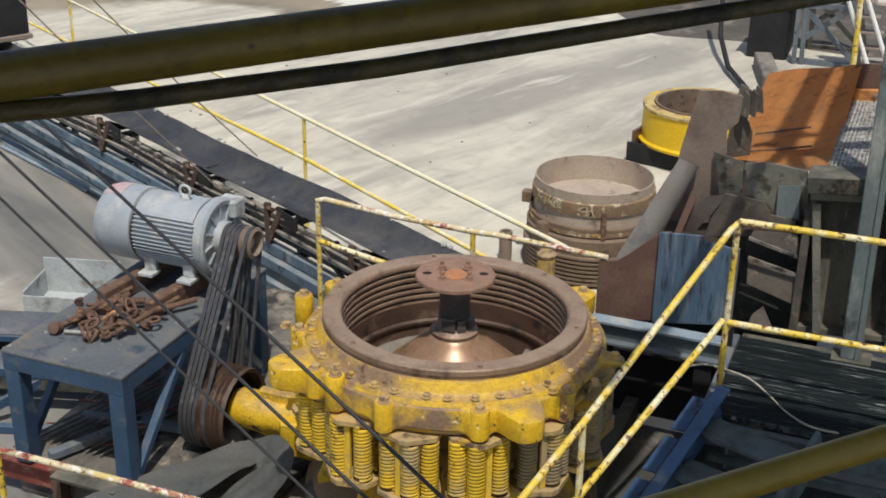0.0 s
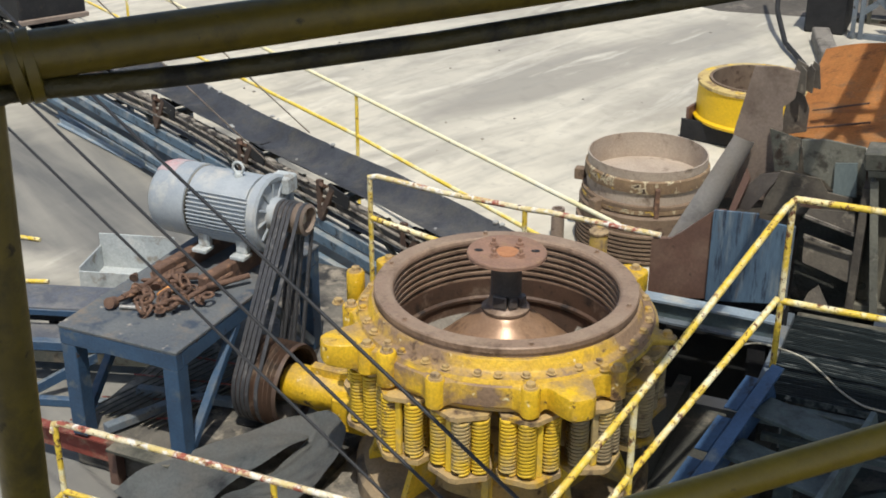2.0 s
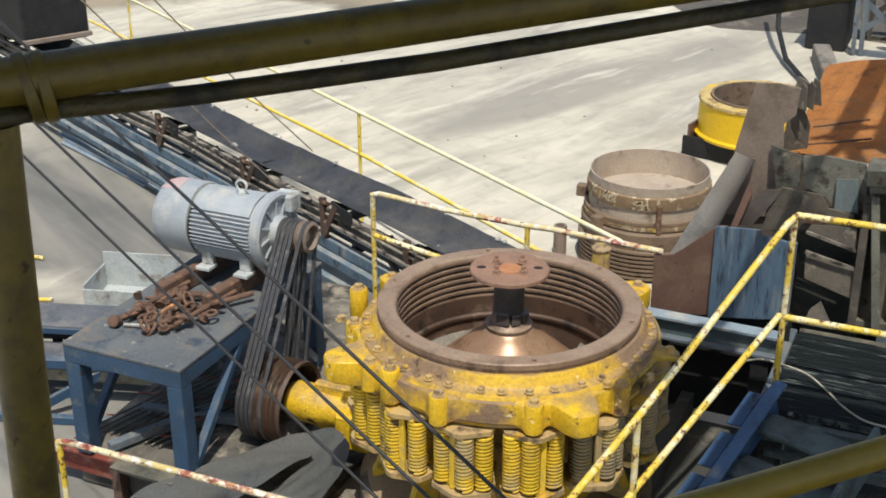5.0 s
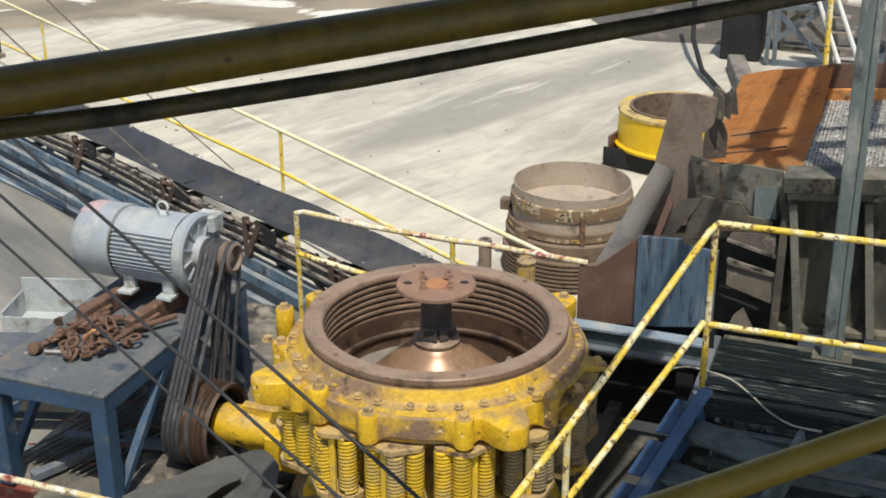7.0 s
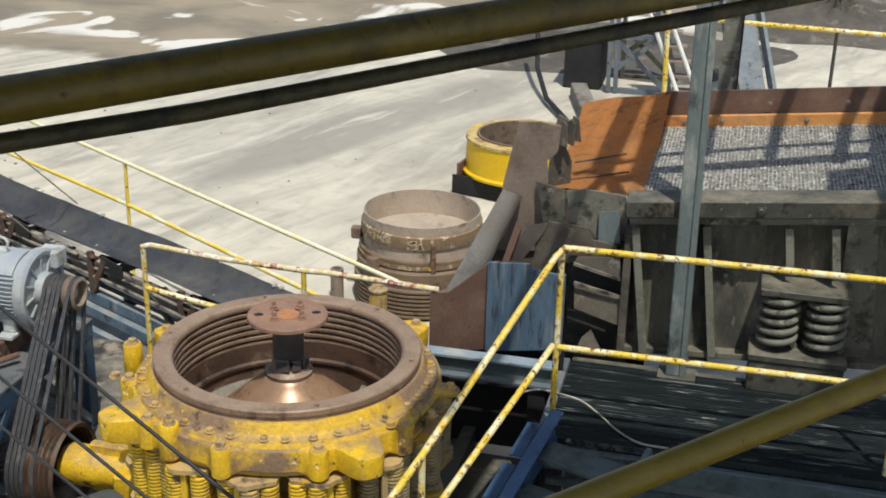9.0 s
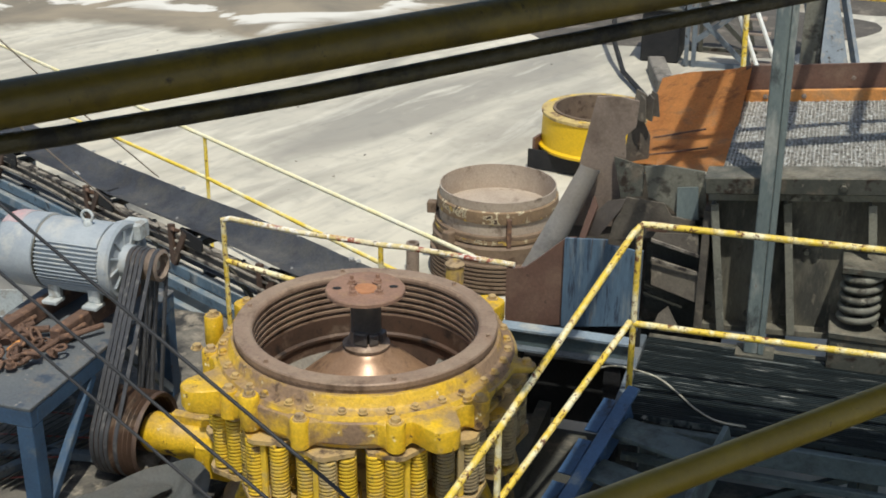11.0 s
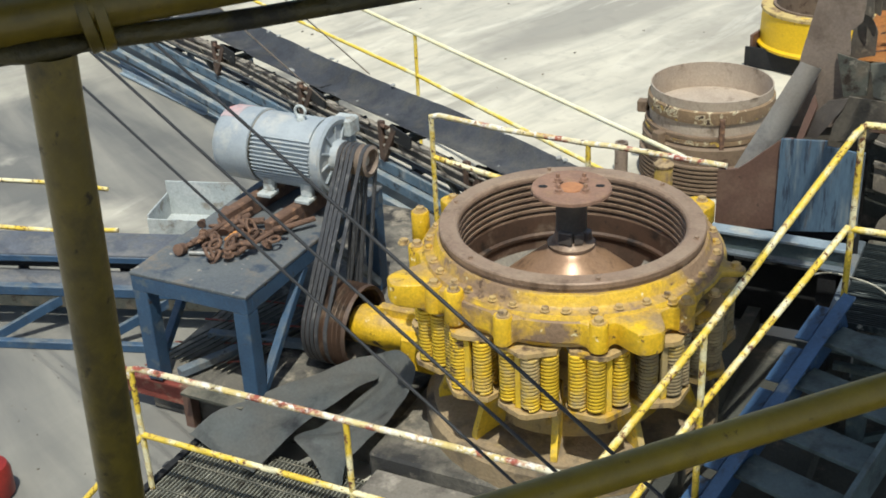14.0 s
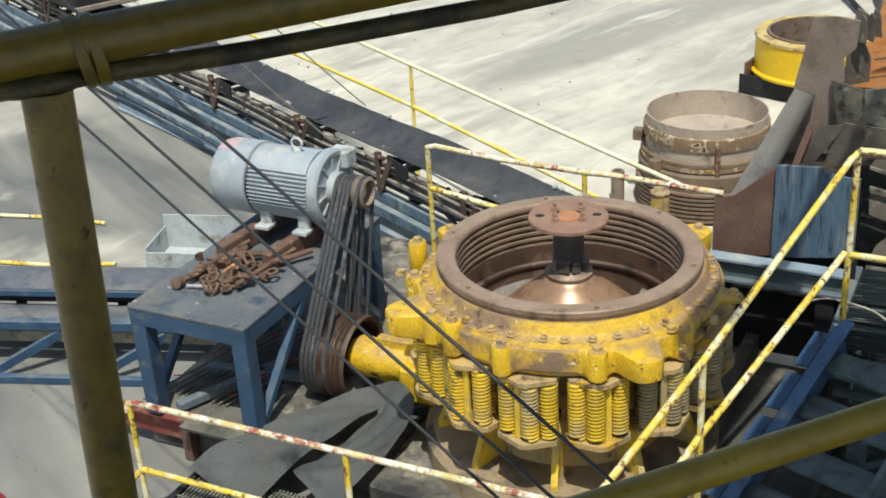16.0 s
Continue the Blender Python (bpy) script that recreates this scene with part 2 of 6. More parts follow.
M_RAILPALE = surface("bleached_yellow_rail", rgb((236, 230, 204)), rgb((232, 218, 160)), 0.5, 0, 5, ((rgb((150, 110, 74)), 22, 0.66, 0.03, 0.85),), bump=0.15)
M_RAILCLEAN = surface("sound_yellow_rail", rgb((238, 208, 84)), rgb((232, 200, 70)), 0.5, 0, 5, ((rgb((238, 228, 180)), 4, 0.56, 0.06, 0.5), (rgb((140, 104, 62)), 20, 0.68, 0.03, 0.85)), bump=0.15)
M_RAILRED = surface("peeling_red_yellow_rail", rgb((222, 214, 190)), rgb((206, 182, 110)), 0.6, 0, 5, ((rgb((156, 84, 68)), 7, 0.53, 0.04, 0.8), (rgb((230, 222, 208)), 22, 0.55, 0.03, 0.7), (rgb((90, 62, 46)), 34, 0.62, 0.03, 0.85)), bump=0.3)
# darker copy of the pipe paint, for the shaded top rail and post
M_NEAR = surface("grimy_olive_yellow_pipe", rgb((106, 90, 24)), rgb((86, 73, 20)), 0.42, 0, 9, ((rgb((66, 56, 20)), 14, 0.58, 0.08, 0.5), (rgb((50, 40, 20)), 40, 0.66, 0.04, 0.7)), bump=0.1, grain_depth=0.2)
# colour darkened for the shade under the top rail, mottled by grime
M_NEARSHADE = surface("black_grimed_olive_bar", rgb((72, 63, 26)), rgb((50, 44, 20)), 0.55, 0, 9, ((rgb((30, 27, 18)), 12, 0.55, 0.06, 0.7),), bump=0.4)
# lighter copy of the same paint, for the sunlit mid rail
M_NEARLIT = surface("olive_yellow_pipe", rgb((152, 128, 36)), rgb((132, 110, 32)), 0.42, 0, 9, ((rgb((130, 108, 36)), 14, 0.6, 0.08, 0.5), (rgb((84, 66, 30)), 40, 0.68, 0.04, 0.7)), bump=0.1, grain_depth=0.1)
M_BLUEPANEL = surface("streaked_blue_plate", rgb((90, 112, 130)), rgb((70, 89, 108)), 0.6, 0.0, 5, ((rgb((112, 124, 132)), 7, 0.61, 0.06, 0.8), (rgb((42, 52, 68)), 9, 0.58, 0.05, 0.7), (rgb((84, 66, 54)), 4, 0.64, 0.04, 0.8)), stretch=(3, 1, 0.35))
M_REDBEAM = surface("red_oxide_beam", rgb((132, 62, 50)), rgb((108, 54, 46)), 0.7, 0, 5, ((rgb((150, 116, 96)), 8, 0.6, 0.06, 0.8),))
M_CABLE = surface("black_cable", rgb((26, 26, 28)), rgb((40, 40, 42)), 0.5, 0, 20, bump=0.0)
M_HOSE = surface("grimy_pale_hose", rgb((186, 181, 164)), rgb((142, 138, 124)), 0.6, 0, 5, ((rgb((90, 86, 76)), 4, 0.56, 0.08, 0.8),), bump=0.05)
M_CONCRETE = surface("rough_grey_concrete", rgb((132, 126, 116)), rgb((110, 104, 96)), 0.9, 0, 2.5, ((rgb((88, 82, 76)), 4, 0.58, 0.08, 0.95), (rgb((158, 150, 138)), 6, 0.62, 0.06, 0.9)), bump=0.5)
M_DIRT = surface("dust_and_oil_floor", rgb((120, 114, 103)), rgb((92, 88, 81)), 0.95, 0, 1.6, ((rgb((48, 47, 46)), 2.4, 0.55, 0.08, 0.8), (rgb((150, 140, 124)), 5, 0.62, 0.06, 0.95)), bump=0.6)
M_STONE = surface("grey_crushed_stone", rgb((200, 199, 194)), rgb((156, 155, 151)), 0.9, 0, 30, bump=0.4, vary=0.25)
M_RINGYEL = surface("bright_yellow_paint", rgb((232, 190, 20)), rgb((214, 172, 20)), 0.5, 0, 3, ((rgb((150, 110, 60)), 9, 0.68, 0.03, 0.8),), bump=0.1, grain_depth=0.12)
M_DUSTYRING = surface("dusty_bleached_yellow", rgb((206, 184, 120)), rgb((176, 150, 96)), 0.8, 0, 5, ((rgb((126, 100, 74)), 7, 0.55, 0.05, 0.85), (rgb((222, 184, 40)), 6, 0.6, 0.04, 0.6)), bump=0.3)
M_DRUM = surface("scaled_brown_drum", rgb((132, 112, 92)), rgb((110, 92, 76)), 0.75, 0.05, 5, ((rgb((206, 168, 40)), 6, 0.68, 0.02, 0.6), (rgb((84, 66, 52)), 8, 0.6, 0.05, 0.85)), bump=0.3)
M_FLAKE = surface("flaking_yellow_band", rgb((140, 116, 88)), rgb((108, 88, 70)), 0.75, 0, 7, ((rgb((206, 172, 66)), 7, 0.57, 0.03, 0.6), (rgb((206, 192, 160)), 11, 0.57, 0.02, 0.7), (rgb((70, 54, 42)), 11, 0.62, 0.02, 0.8)), bump=0.4)
M_DRUMGREY = surface("dusty_grey_steel", rgb((186, 171, 154)), rgb((164, 148, 131)), 0.65, 0.05, 3, ((rgb((112, 96, 80)), 5, 0.62, 0.06, 0.8),), bump=0.15)
# dark for oil on the floor, and for shade in pit and recesses
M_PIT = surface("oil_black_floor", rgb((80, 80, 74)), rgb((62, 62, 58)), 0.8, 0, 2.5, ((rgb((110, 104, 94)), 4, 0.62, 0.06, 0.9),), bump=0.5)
M_STAIR = surface("scuffed_blue_stair_paint", rgb((66, 98, 136)), rgb((54, 80, 112)), 0.55, 0, 4, ((rgb((122, 134, 142)), 6, 0.63, 0.05, 0.75), (rgb((54, 60, 68)), 8, 0.62, 0.05, 0.8)))
M_DECKBEAM = surface("grimy_green_grey_steel", rgb((92, 106, 108)), rgb((74, 86, 88)), 0.6, 0.05, 4, ((rgb((112, 118, 114)), 6, 0.63, 0.06, 0.8), (rgb((56, 60, 60)), 5, 0.6, 0.1, 0.8)))
# pale streaks paint in sun glints as well as dust lines
M_DECK = surface("wet_dark_grating", rgb((42, 49, 51)), rgb((30, 36, 38)), 0.45, 0.1, 3, ((rgb((104, 108, 106)), 2.6, 0.60, 0.04, 0.6), (rgb((150, 150, 144)), 4.5, 0.68, 0.02, 0.6)), vary=0.3, stretch=(1, 5, 1))
M_DEEPBLUE = surface("dirty_blue_paint", rgb((36, 50, 72)), rgb((30, 40, 56)), 0.55, 0, 4, ((rgb((70, 76, 82)), 6, 0.6, 0.06, 0.75), (rgb((50, 44, 40)), 9, 0.62, 0.05, 0.85)))
M_BED = surface("stone_clogged_mesh", rgb((138, 136, 130)), rgb((108, 107, 103)), 0.9, 0, 12, ((rgb((62, 61, 59)), 40, 0.54, 0.05, 0.95), (rgb((150, 122, 90)), 3, 0.68, 0.04, 0.9)), grain=110, bump=0.9)
M_WIRE = surface("dusty_screen_wire", rgb((176, 172, 162)), rgb((140, 137, 130)), 0.8, 0.1, 9, ((rgb((92, 86, 78)), 12, 0.58, 0.05, 0.85),), vary=0.15)
M_REDCAN = surface("red_enamel", rgb((150, 44, 36)), rgb((128, 38, 32)), 0.45, 0, 6, bump=0.05)
M_MUD = surface("dark_wet_gravel", rgb((92, 86, 78)), rgb((70, 66, 60)), 0.9, 0, 1.2, ((rgb((120, 112, 102)), 2.5, 0.6, 0.06, 0.95),), grain=14, bump=0.8)

for dull in (M_PIT, M_BLACK, M_DECK, M_DEEPBLUE, M_RUBBER, M_DARKSTEEL):
    dull.node_tree.nodes["Principled BSDF"].inputs["Specular IOR Level"].default_value = 0.22     # dust kills the sheen


def ground_material():
    m = bpy.data.materials.new("pale_concrete_yard")
    m.use_nodes = True
    n, ln = m.node_tree.nodes, m.node_tree.links
    p = n["Principled BSDF"]
    co = n.new("ShaderNodeTexCoord")

    def noise_at(scale, stretch, turn, detail=5.0, dist=0.0):
        mp = n.new("ShaderNodeMapping")
        mp.inputs["Scale"].default_value = stretch
        spin = n.new("ShaderNodeMapping")
        spin.inputs["Rotation"].default_value = (0, 0, radians(-turn))
        ln.new(co.outputs["Object"], spin.inputs[0])
        ln.new(spin.outputs[0], mp.inputs[0])
        t = n.new("ShaderNodeTexNoise")
        t.inputs["Scale"].default_value, t.inputs["Detail"].default_value, t.inputs["Distortion"].default_value = scale, detail, dist
        ln.new(mp.outputs[0], t.inputs["Vector"])
        return t.outputs["Fac"]

    def rng(src, lo, hi, a=0.0, b=1.0):
        r = n.new("ShaderNodeMapRange")
        for k, v in (("From Min", lo), ("From Max", hi), ("To Min", a), ("To Max", b)):
            r.inputs[k].default_value = v
        ln.new(src, r.inputs["Value"])
        return r.outputs["Result"]

    def mix(f, x, y):
        t = n.new("ShaderNodeMix")
        t.data_type = "RGBA"
        ln.new(f, t.inputs[0])
        for v, k in ((x, 6), (y, 7)):
            if isinstance(v, tuple):
                t.inputs[k].default_value = v
            else:
                ln.new(v, t.inputs[k])
        return t.outputs[2]

    pale, grey, mid = rgb((202, 195, 177)), rgb((148, 143, 132)), rgb((182, 176, 161))
    col = mix(rng(noise_at(0.35, (1, 1, 1), 0, 6), 0.38, 0.62), pale, mid)
    col = mix(rng(noise_at(0.42, (0.45, 1.5, 1), 72, 6, 0.8), 0.46, 0.64, 0, 0.95), col, grey)       # broad scraper smears
    col = mix(rng(noise_at(1.0, (0.3, 2.2, 1), 60, 5, 0.5), 0.50, 0.74, 0, 0.6), col, grey)          # wheel streaks
    col = mix(rng(noise_at(2.2, (0.28, 1.7, 1), 68, 7, 0.7), 0.48, 0.72, 0, 0.5), col, rgb((140, 137, 129)))   # fine drag marks
    col = mix(rng(noise_at(1.6, (0.3, 1.5, 1), 76, 8, 1.2), 0.56, 0.72, 0, 0.6), col, rgb((214, 208, 192)))     # swept pale dust
    col = mix(rng(noise_at(4.0, (1, 1, 1), 0, 8, 0.4), 0.5, 0.8, 0, 0.4), col, rgb((128, 124, 116)))
    col = mix(rng(noise_at(9.0, (1, 1, 1), 0, 4), 0.62, 0.74, 0, 0.45), col, rgb((150, 144, 134)))
    # ragged darker grey patches beside the conveyor and below the stand
    for cx, cy, rad, deep in ((-5.3, 3.1, 1.8, 0.9), (-3.6, -0.9, 2.5, 0.85), (-7.0, 3.4, 1.6, 0.5), (-3.6, 3.0, 0.9, 0.5)):
        dist = n.new("ShaderNodeVectorMath")
        dist.operation = "DISTANCE"
        dist.inputs[1].default_value = (cx, cy, 0)
        ln.new(co.outputs["Object"], dist.inputs[0])
        ragged = n.new("ShaderNodeMath")
        ragged.operation = "MULTIPLY_ADD"
        ragged.inputs[1].default_value = 2.2
        ln.new(noise_at(0.9, (1, 1, 1), 10 * cx, 6, 0.6), ragged.inputs[0])
        ln.new(dist.outputs["Value"], ragged.inputs[2])
        col = mix(rng(ragged.outputs[0], rad + 1.3, rad + 0.85, 0, deep), col, mix(rng(noise_at(1.1, (0.35, 2.4, 1), 150, 5, 0.4), 0.42, 0.66), rgb((92, 92, 90)), rgb((128, 125, 117))))
    # wet and muddy stretch far across the yard
    pos = n.new("ShaderNodeSeparateXYZ")
    ln.new(co.outputs["Object"], pos.inputs[0])
    far = n.new("ShaderNodeMath")
    far.operation = "MULTIPLY_ADD"
    far.inputs[1].default_value = -0.45
    ln.new(pos.outputs["X"], far.inputs[0])
    ln.new(pos.outputs["Y"], far.inputs[2])
    wob = n.new("ShaderNodeMath")
    wob.operation = "MULTIPLY_ADD"
    wob.inputs[1].default_value = 9.0
    ln.new(noise_at(0.22, (1, 1, 1), 0, 6), wob.inputs[0])
    ln.new(far.outputs[0], wob.inputs[2])
    col = mix(rng(wob.outputs[0], 19.0, 19.5, 0, 1.0), col, mix(rng(noise_at(0.6, (1, 1, 1), 0, 6, 0.5), 0.4, 0.6), rgb((146, 134, 114)), rgb((118, 110, 96))))
    col = mix(rng(noise_at(0.5, (1, 1, 1), 0, 6, 1.0), 0.545, 0.585), col, mix(rng(wob.outputs[0], 19.5, 20.5), col, rgb((206, 202, 192))))
    ln.new(col, p.inputs["Base Color"])
    p.inputs["Roughness"].default_value = 0.9
    bp = n.new("ShaderNodeBump")
    bp.inputs["Strength"].default_value, bp.inputs["Distance"].default_value = 0.4, 0.01
    ln.new(noise_at(14.0, (1, 1, 1), 0, 6), bp.inputs["Height"])
    ln.new(bp.outputs[0], p.inputs["Normal"])
    return m


M_GROUND = ground_material()


# ---- builders ----
def thing(name, label, category, group="", kind="", at=(0, 0, 0)):
    ob = new(name)
    ob.location = at
    return tagged(ob, label, category, group, kind)


def part(name, bm, material, parent=None, label="", smooth=None):
    me = bpy.data.meshes.new(name)
    bmesh.ops.recalc_face_normals(bm, faces=bm.faces)
    bm.to_mesh(me)
    bm.free()
    me.materials.append(material)
    if smooth is not None:
        for f in me.polygons:
            f.use_smooth = True
        me.set_sharp_from_angle(angle=radians(smooth))
    ob = new(name, me)
    if parent is not None:
        ob.parent = parent
    if label:
        ob["label"] = label
    return ob


def again(ob, parent, m):
    """The same mesh once more, as an object of its own."""
    o = new(ob.name.split(".")[0], ob.data)
    o.parent = parent
    o.matrix_basis = m
    return o


def box(bm, lo, hi, m=None, bevel=0.0):
    lo, hi = Vector(lo), Vector(hi)
    r = bmesh.ops.create_cube(bm, size=1.0, matrix=Matrix.Translation((lo + hi) / 2) @ Matrix.Diagonal((*(hi - lo), 1)))
    vs = r["verts"]
    if bevel:
        es = list({e for v in vs for e in v.link_edges})
        r2 = bmesh.ops.bevel(bm, geom=es, offset=bevel, segments=1, affect="EDGES")
        vs = list({v for f in r2["faces"] for v in f.verts} | {v for v in vs if v.is_valid})
    if m is not None:
        bmesh.ops.transform(bm, matrix=m, verts=vs)
    return bm


def bar(bm, a, b, w, h, bevel=0.0, up=(0, 0, 1)):
    """A bar of section w x h from a to b."""
    a, b = Vector(a), Vector(b)
    d = (b - a)
    x = d.normalized()
    z = Vector(up) - x * x.dot(Vector(up))
    z = z.normalized() if z.length > 1e-4 else Vector((1, 0, 0))
    y = z.cross(x)
    m = Matrix((x, y, z)).transposed().to_4x4()
    m.translation = (a + b) / 2
    return box(bm, (-d.length / 2, -w / 2, -h / 2), (d.length / 2, w / 2, h / 2), m, bevel)


def tube(bm, pts, r, seg=10, caps=True):
    """A pipe of radius r through the points."""
    pts = [Vector(p) for p in pts]
    rings = []
    ref = None
    for i, p in enumerate(pts):
        d = (pts[min(i + 1, len(pts) - 1)] - pts[max(i - 1, 0)]).normalized()
        if ref is None:
            ref = Vector((0, 0, 1)) if abs(d.z) < 0.9 else Vector((1, 0, 0))
        x = (ref - d * ref.dot(d)).normalized()
        ref = x
        y = d.cross(x)
        rr = r[i] if isinstance(r, (list, tuple)) else r
        rings.append([bm.verts.new(p + (x * math.cos(k * 2 * math.pi / seg) + y * math.sin(k * 2 * math.pi / seg)) * rr) for k in range(seg)])
    for q, s in zip(rings, rings[1:]):
        for k in range(seg):
            bm.faces.new((q[k], q[(k + 1) % seg], s[(k + 1) % seg], s[k]))
    if caps:
        bm.faces.new(rings[0])
        bm.faces.new(rings[-1])
    return bm


def lathe(bm, prof, seg=48, m=None, closed=True, start=0.0, sweep=360.0):
    """Turns a profile of (radius, height) about z."""
    full = sweep >= 360
    cols = []
    for k in range(seg if full else seg + 1):
        a = radians(start + sweep * k / seg)
        col = [bm.verts.new((r * math.cos(a), r * math.sin(a), z)) for r, z in prof]
        cols.append(col)
    pairs = list(zip(cols, cols[1:] + ([cols[0]] if full else [])))
    if not full:
        pairs = list(zip(cols, cols[1:]))
    n = len(prof)
    for a, b in pairs:
        for i in range(n if closed else n - 1):
            j = (i + 1) % n
            vs = []
            for v in (a[i], b[i], b[j], a[j]):
                if v not in vs:
                    vs.append(v)
            if len(vs) > 2:
                bm.faces.new(vs)
    if not full and closed:
        bm.faces.new(cols[0])
        bm.faces.new(cols[-1])
    bmesh.ops.remove_doubles(bm, verts=[v for c in cols for v in c], dist=1e-5)
    if m is not None:
        bmesh.ops.transform(bm, matrix=m, verts=[v for c in cols for v in c if v.is_valid])
    return bm


def prism(bm, outline, z0, z1, m=None):
    """An outline in x, y raised from z0 to z1."""
    lo = [bm.verts.new((x, y, z0)) for x, y in outline]
    hi = [bm.verts.new((x, y, z1)) for x, y in outline]
    k = len(lo)
    bm.faces.new(lo[::-1])
    bm.faces.new(hi)
    for i in range(k):
        bm.faces.new((lo[i], lo[(i + 1) % k], hi[(i + 1) % k], hi[i]))
    if m is not None:
        bmesh.ops.transform(bm, matrix=m, verts=lo + hi)
    return bm


def upright(a, b):
    """Puts a prism's x along a to b, its y up and its thickness across."""
    a, b = Vector(a), Vector(b)
    x = (b - a).normalized()
    z = x.cross(Vector((0, 0, 1))).normalized()
    y = z.cross(x)
    m = Matrix((x, y, z)).transposed().to_4x4()
    m.translation = a
    return m


def bolt_mesh(r=0.018, h=0.016, stud=0.0):
    bm = bmesh.new()
    lathe(bm, [(0, 0), (r * 1.35, 0), (r * 1.35, h * 0.2), (0, h * 0.2)], 10)
    lathe(bm, [(0, h * 0.2), (r, h * 0.2), (r * 0.96, h), (r * 0.8, h * 1.08), (0, h * 1.08)], 6)
    if stud:
        lathe(bm, [(0, h), (r * 0.5, h), (r * 0.5, h + stud), (r * 0.4, h + stud + 0.004), (0, h + stud + 0.004)], 8)
    return bm


B = bmesh.new
X_AXIS = pose(0, 0, 0, 0, 90, 0)   # turns a lathe's z along x


# ---- ground ----
def ground():
    bm = B()
    bmesh.ops.create_grid(bm, x_segments=2, y_segments=2, size=400)
    tagged(part("ground", bm, M_GROUND), "pale dusty concrete yard streaked by wheels", "ground", kind="structure")
    # plinth below crusher and motor stand
    bm = B()
    box(bm, (-2.5, -0.575, 0.0), (-0.853, 2.0, 0.28), bevel=0.015)
    box(bm, (-0.85, -0.80, 0.0), (0.66, 2.0, 0.284), bevel=0.015)
    tagged(part("stand_plinth", bm, M_DIRT), "low concrete plinth covered with dust and oil", "plinth", kind="structure")
    bm = B()
    lathe(bm, [(0, 0.25), (0.80, 0.25), (0.80, 0.40), (0.775, 0.43), (0, 0.43)], 48)
    tagged(part("crusher_plinth", bm, M_BASE), "brown dust-caked concrete base under the crusher", "plinth", kind="structure")
    bm = B()
    box(bm, (-0.80, -1.10, 0.0), (0.74, -0.803, 0.20), bevel=0.012)
    box(bm, (-0.60, -1.30, 0.0), (0.74, -1.103, 0.14), bevel=0.01)
    tagged(part("plinth_step", bm, M_CONCRETE), "weathered grey concrete edge below the crusher", "plinth step", kind="structure")


# ---- crusher ----
def crusher():
    c = thing("cone_crusher", "yellow cone crusher with open bowl, mantle exposed, dusty brown steel", "crusher")
    part("base_flange", lathe(B(), [(0.40, 0.43), (0.755, 0.43), (0.755, 0.45), (0.66, 0.462), (0.5, 0.475), (0.40, 0.475)], 64), M_BASE, c, "dust-caked base flange", 30)
    part("main_frame", lathe(B(), [(0.42, 0.47), (0.53, 0.47), (0.49, 0.58), (0.48, 0.75), (0.56, 0.90), (0.63, 1.05), (0.63, 1.148), (0.605, 1.148), (0.60, 1.02), (0.548, 0.88), (0.44, 0.74), (0.42, 0.7)], 64), M_DUSTY, c, "", 30)
    # slanting gussets on the base
    g = None
    for k in range(10):
        m = pose(0, 0, 0, 0, 0, -75.8 + 36 * k)
        if g is None:
            g = part("gusset", prism(B(), [(0.44, 0.455), (0.73, 0.455), (0.73, 0.485), (0.60, 0.80), (0.44, 0.80)], -0.017, 0.017, pose(0, 0, 0, 90, 0, 0)), M_SPRING, c)
            g.matrix_basis = m
        else:
            again(g, c, m)
    part("frame_flange", lathe(B(), [(0.60, 1.149), (0.745, 1.149), (0.765, 1.155), (0.765, 1.172), (0.75, 1.18), (0.60, 1.18)], 88), M_DUSTY, c, "", 30)
    # spring packs
    step = 360 / 14

    def coil():
        n = 15 * 12
        return tube(B(), [(0.040 * math.cos(k * math.pi / 6), 0.040 * math.sin(k * math.pi / 6), 0.826 + 0.296 * k / n) for k in range(n + 1)], 0.0095, 6)
    hexa = [(0.60, -0.105), (0.72, -0.155), (0.79, -0.15), (0.865, -0.02), (0.865, 0.02), (0.79, 0.15), (0.72, 0.155), (0.60, 0.105)]
    plate = None
    springs = {}
    for k in range(14):
        az = -58.9 + step * k
        m = pose(0, 0, 0, 0, 0, az)
        sign = -1 if k % 2 else 1
        if plate is None:
            plate = pack = part("spring_plate", prism(B(), hexa, 0.785, 0.813), M_DUSTY, c, "dusty yellow lower spring plate")
            top = part("spring_cap", prism(B(), [(x if x < 0.7 else x - 0.01, y * 0.97) for x, y in hexa], 1.125, 1.148), M_DUSTY, pack)
            rod = part("tie_bar", box(B(), (-0.012, -0.016, 0.813), (0.012, 0.016, 1.125), bevel=0.004), M_SPRING, pack)
            nut = part("nut", bolt_mesh(0.02, 0.03), M_DUSTY, pack)
            nut.matrix_basis = pose(0.80, 0, 0.785, 180)
            rod.matrix_basis = pose(0.806, 0.036 * sign, 0)
            plate.matrix_basis = m
        else:
            pack = again(plate, c, m)
            again(top, pack, Matrix()), again(nut, pack, pose(0.80, 0, 0.785, 180))
            again(rod, pack, pose(0.806, 0.036 * sign, 0, 0, 0, 12 * sign))
        coat = M_SPRINGDUST if -50 < az < 60 else M_SPRING
        for j, (r, o) in enumerate(((0.762, -0.104), (0.806, -0.022), (0.765, 0.098), (0.70, -0.05), (0.69, 0.06))):
            mm = pose(r, o * sign, 0, 0, 0, 40 * j + 25 * k)
            if coat not in springs:
                springs[coat] = part("spring", coil(), coat, pack, "", 60)
                springs[coat].matrix_basis = mm
            else:
                again(springs[coat], pack, mm)
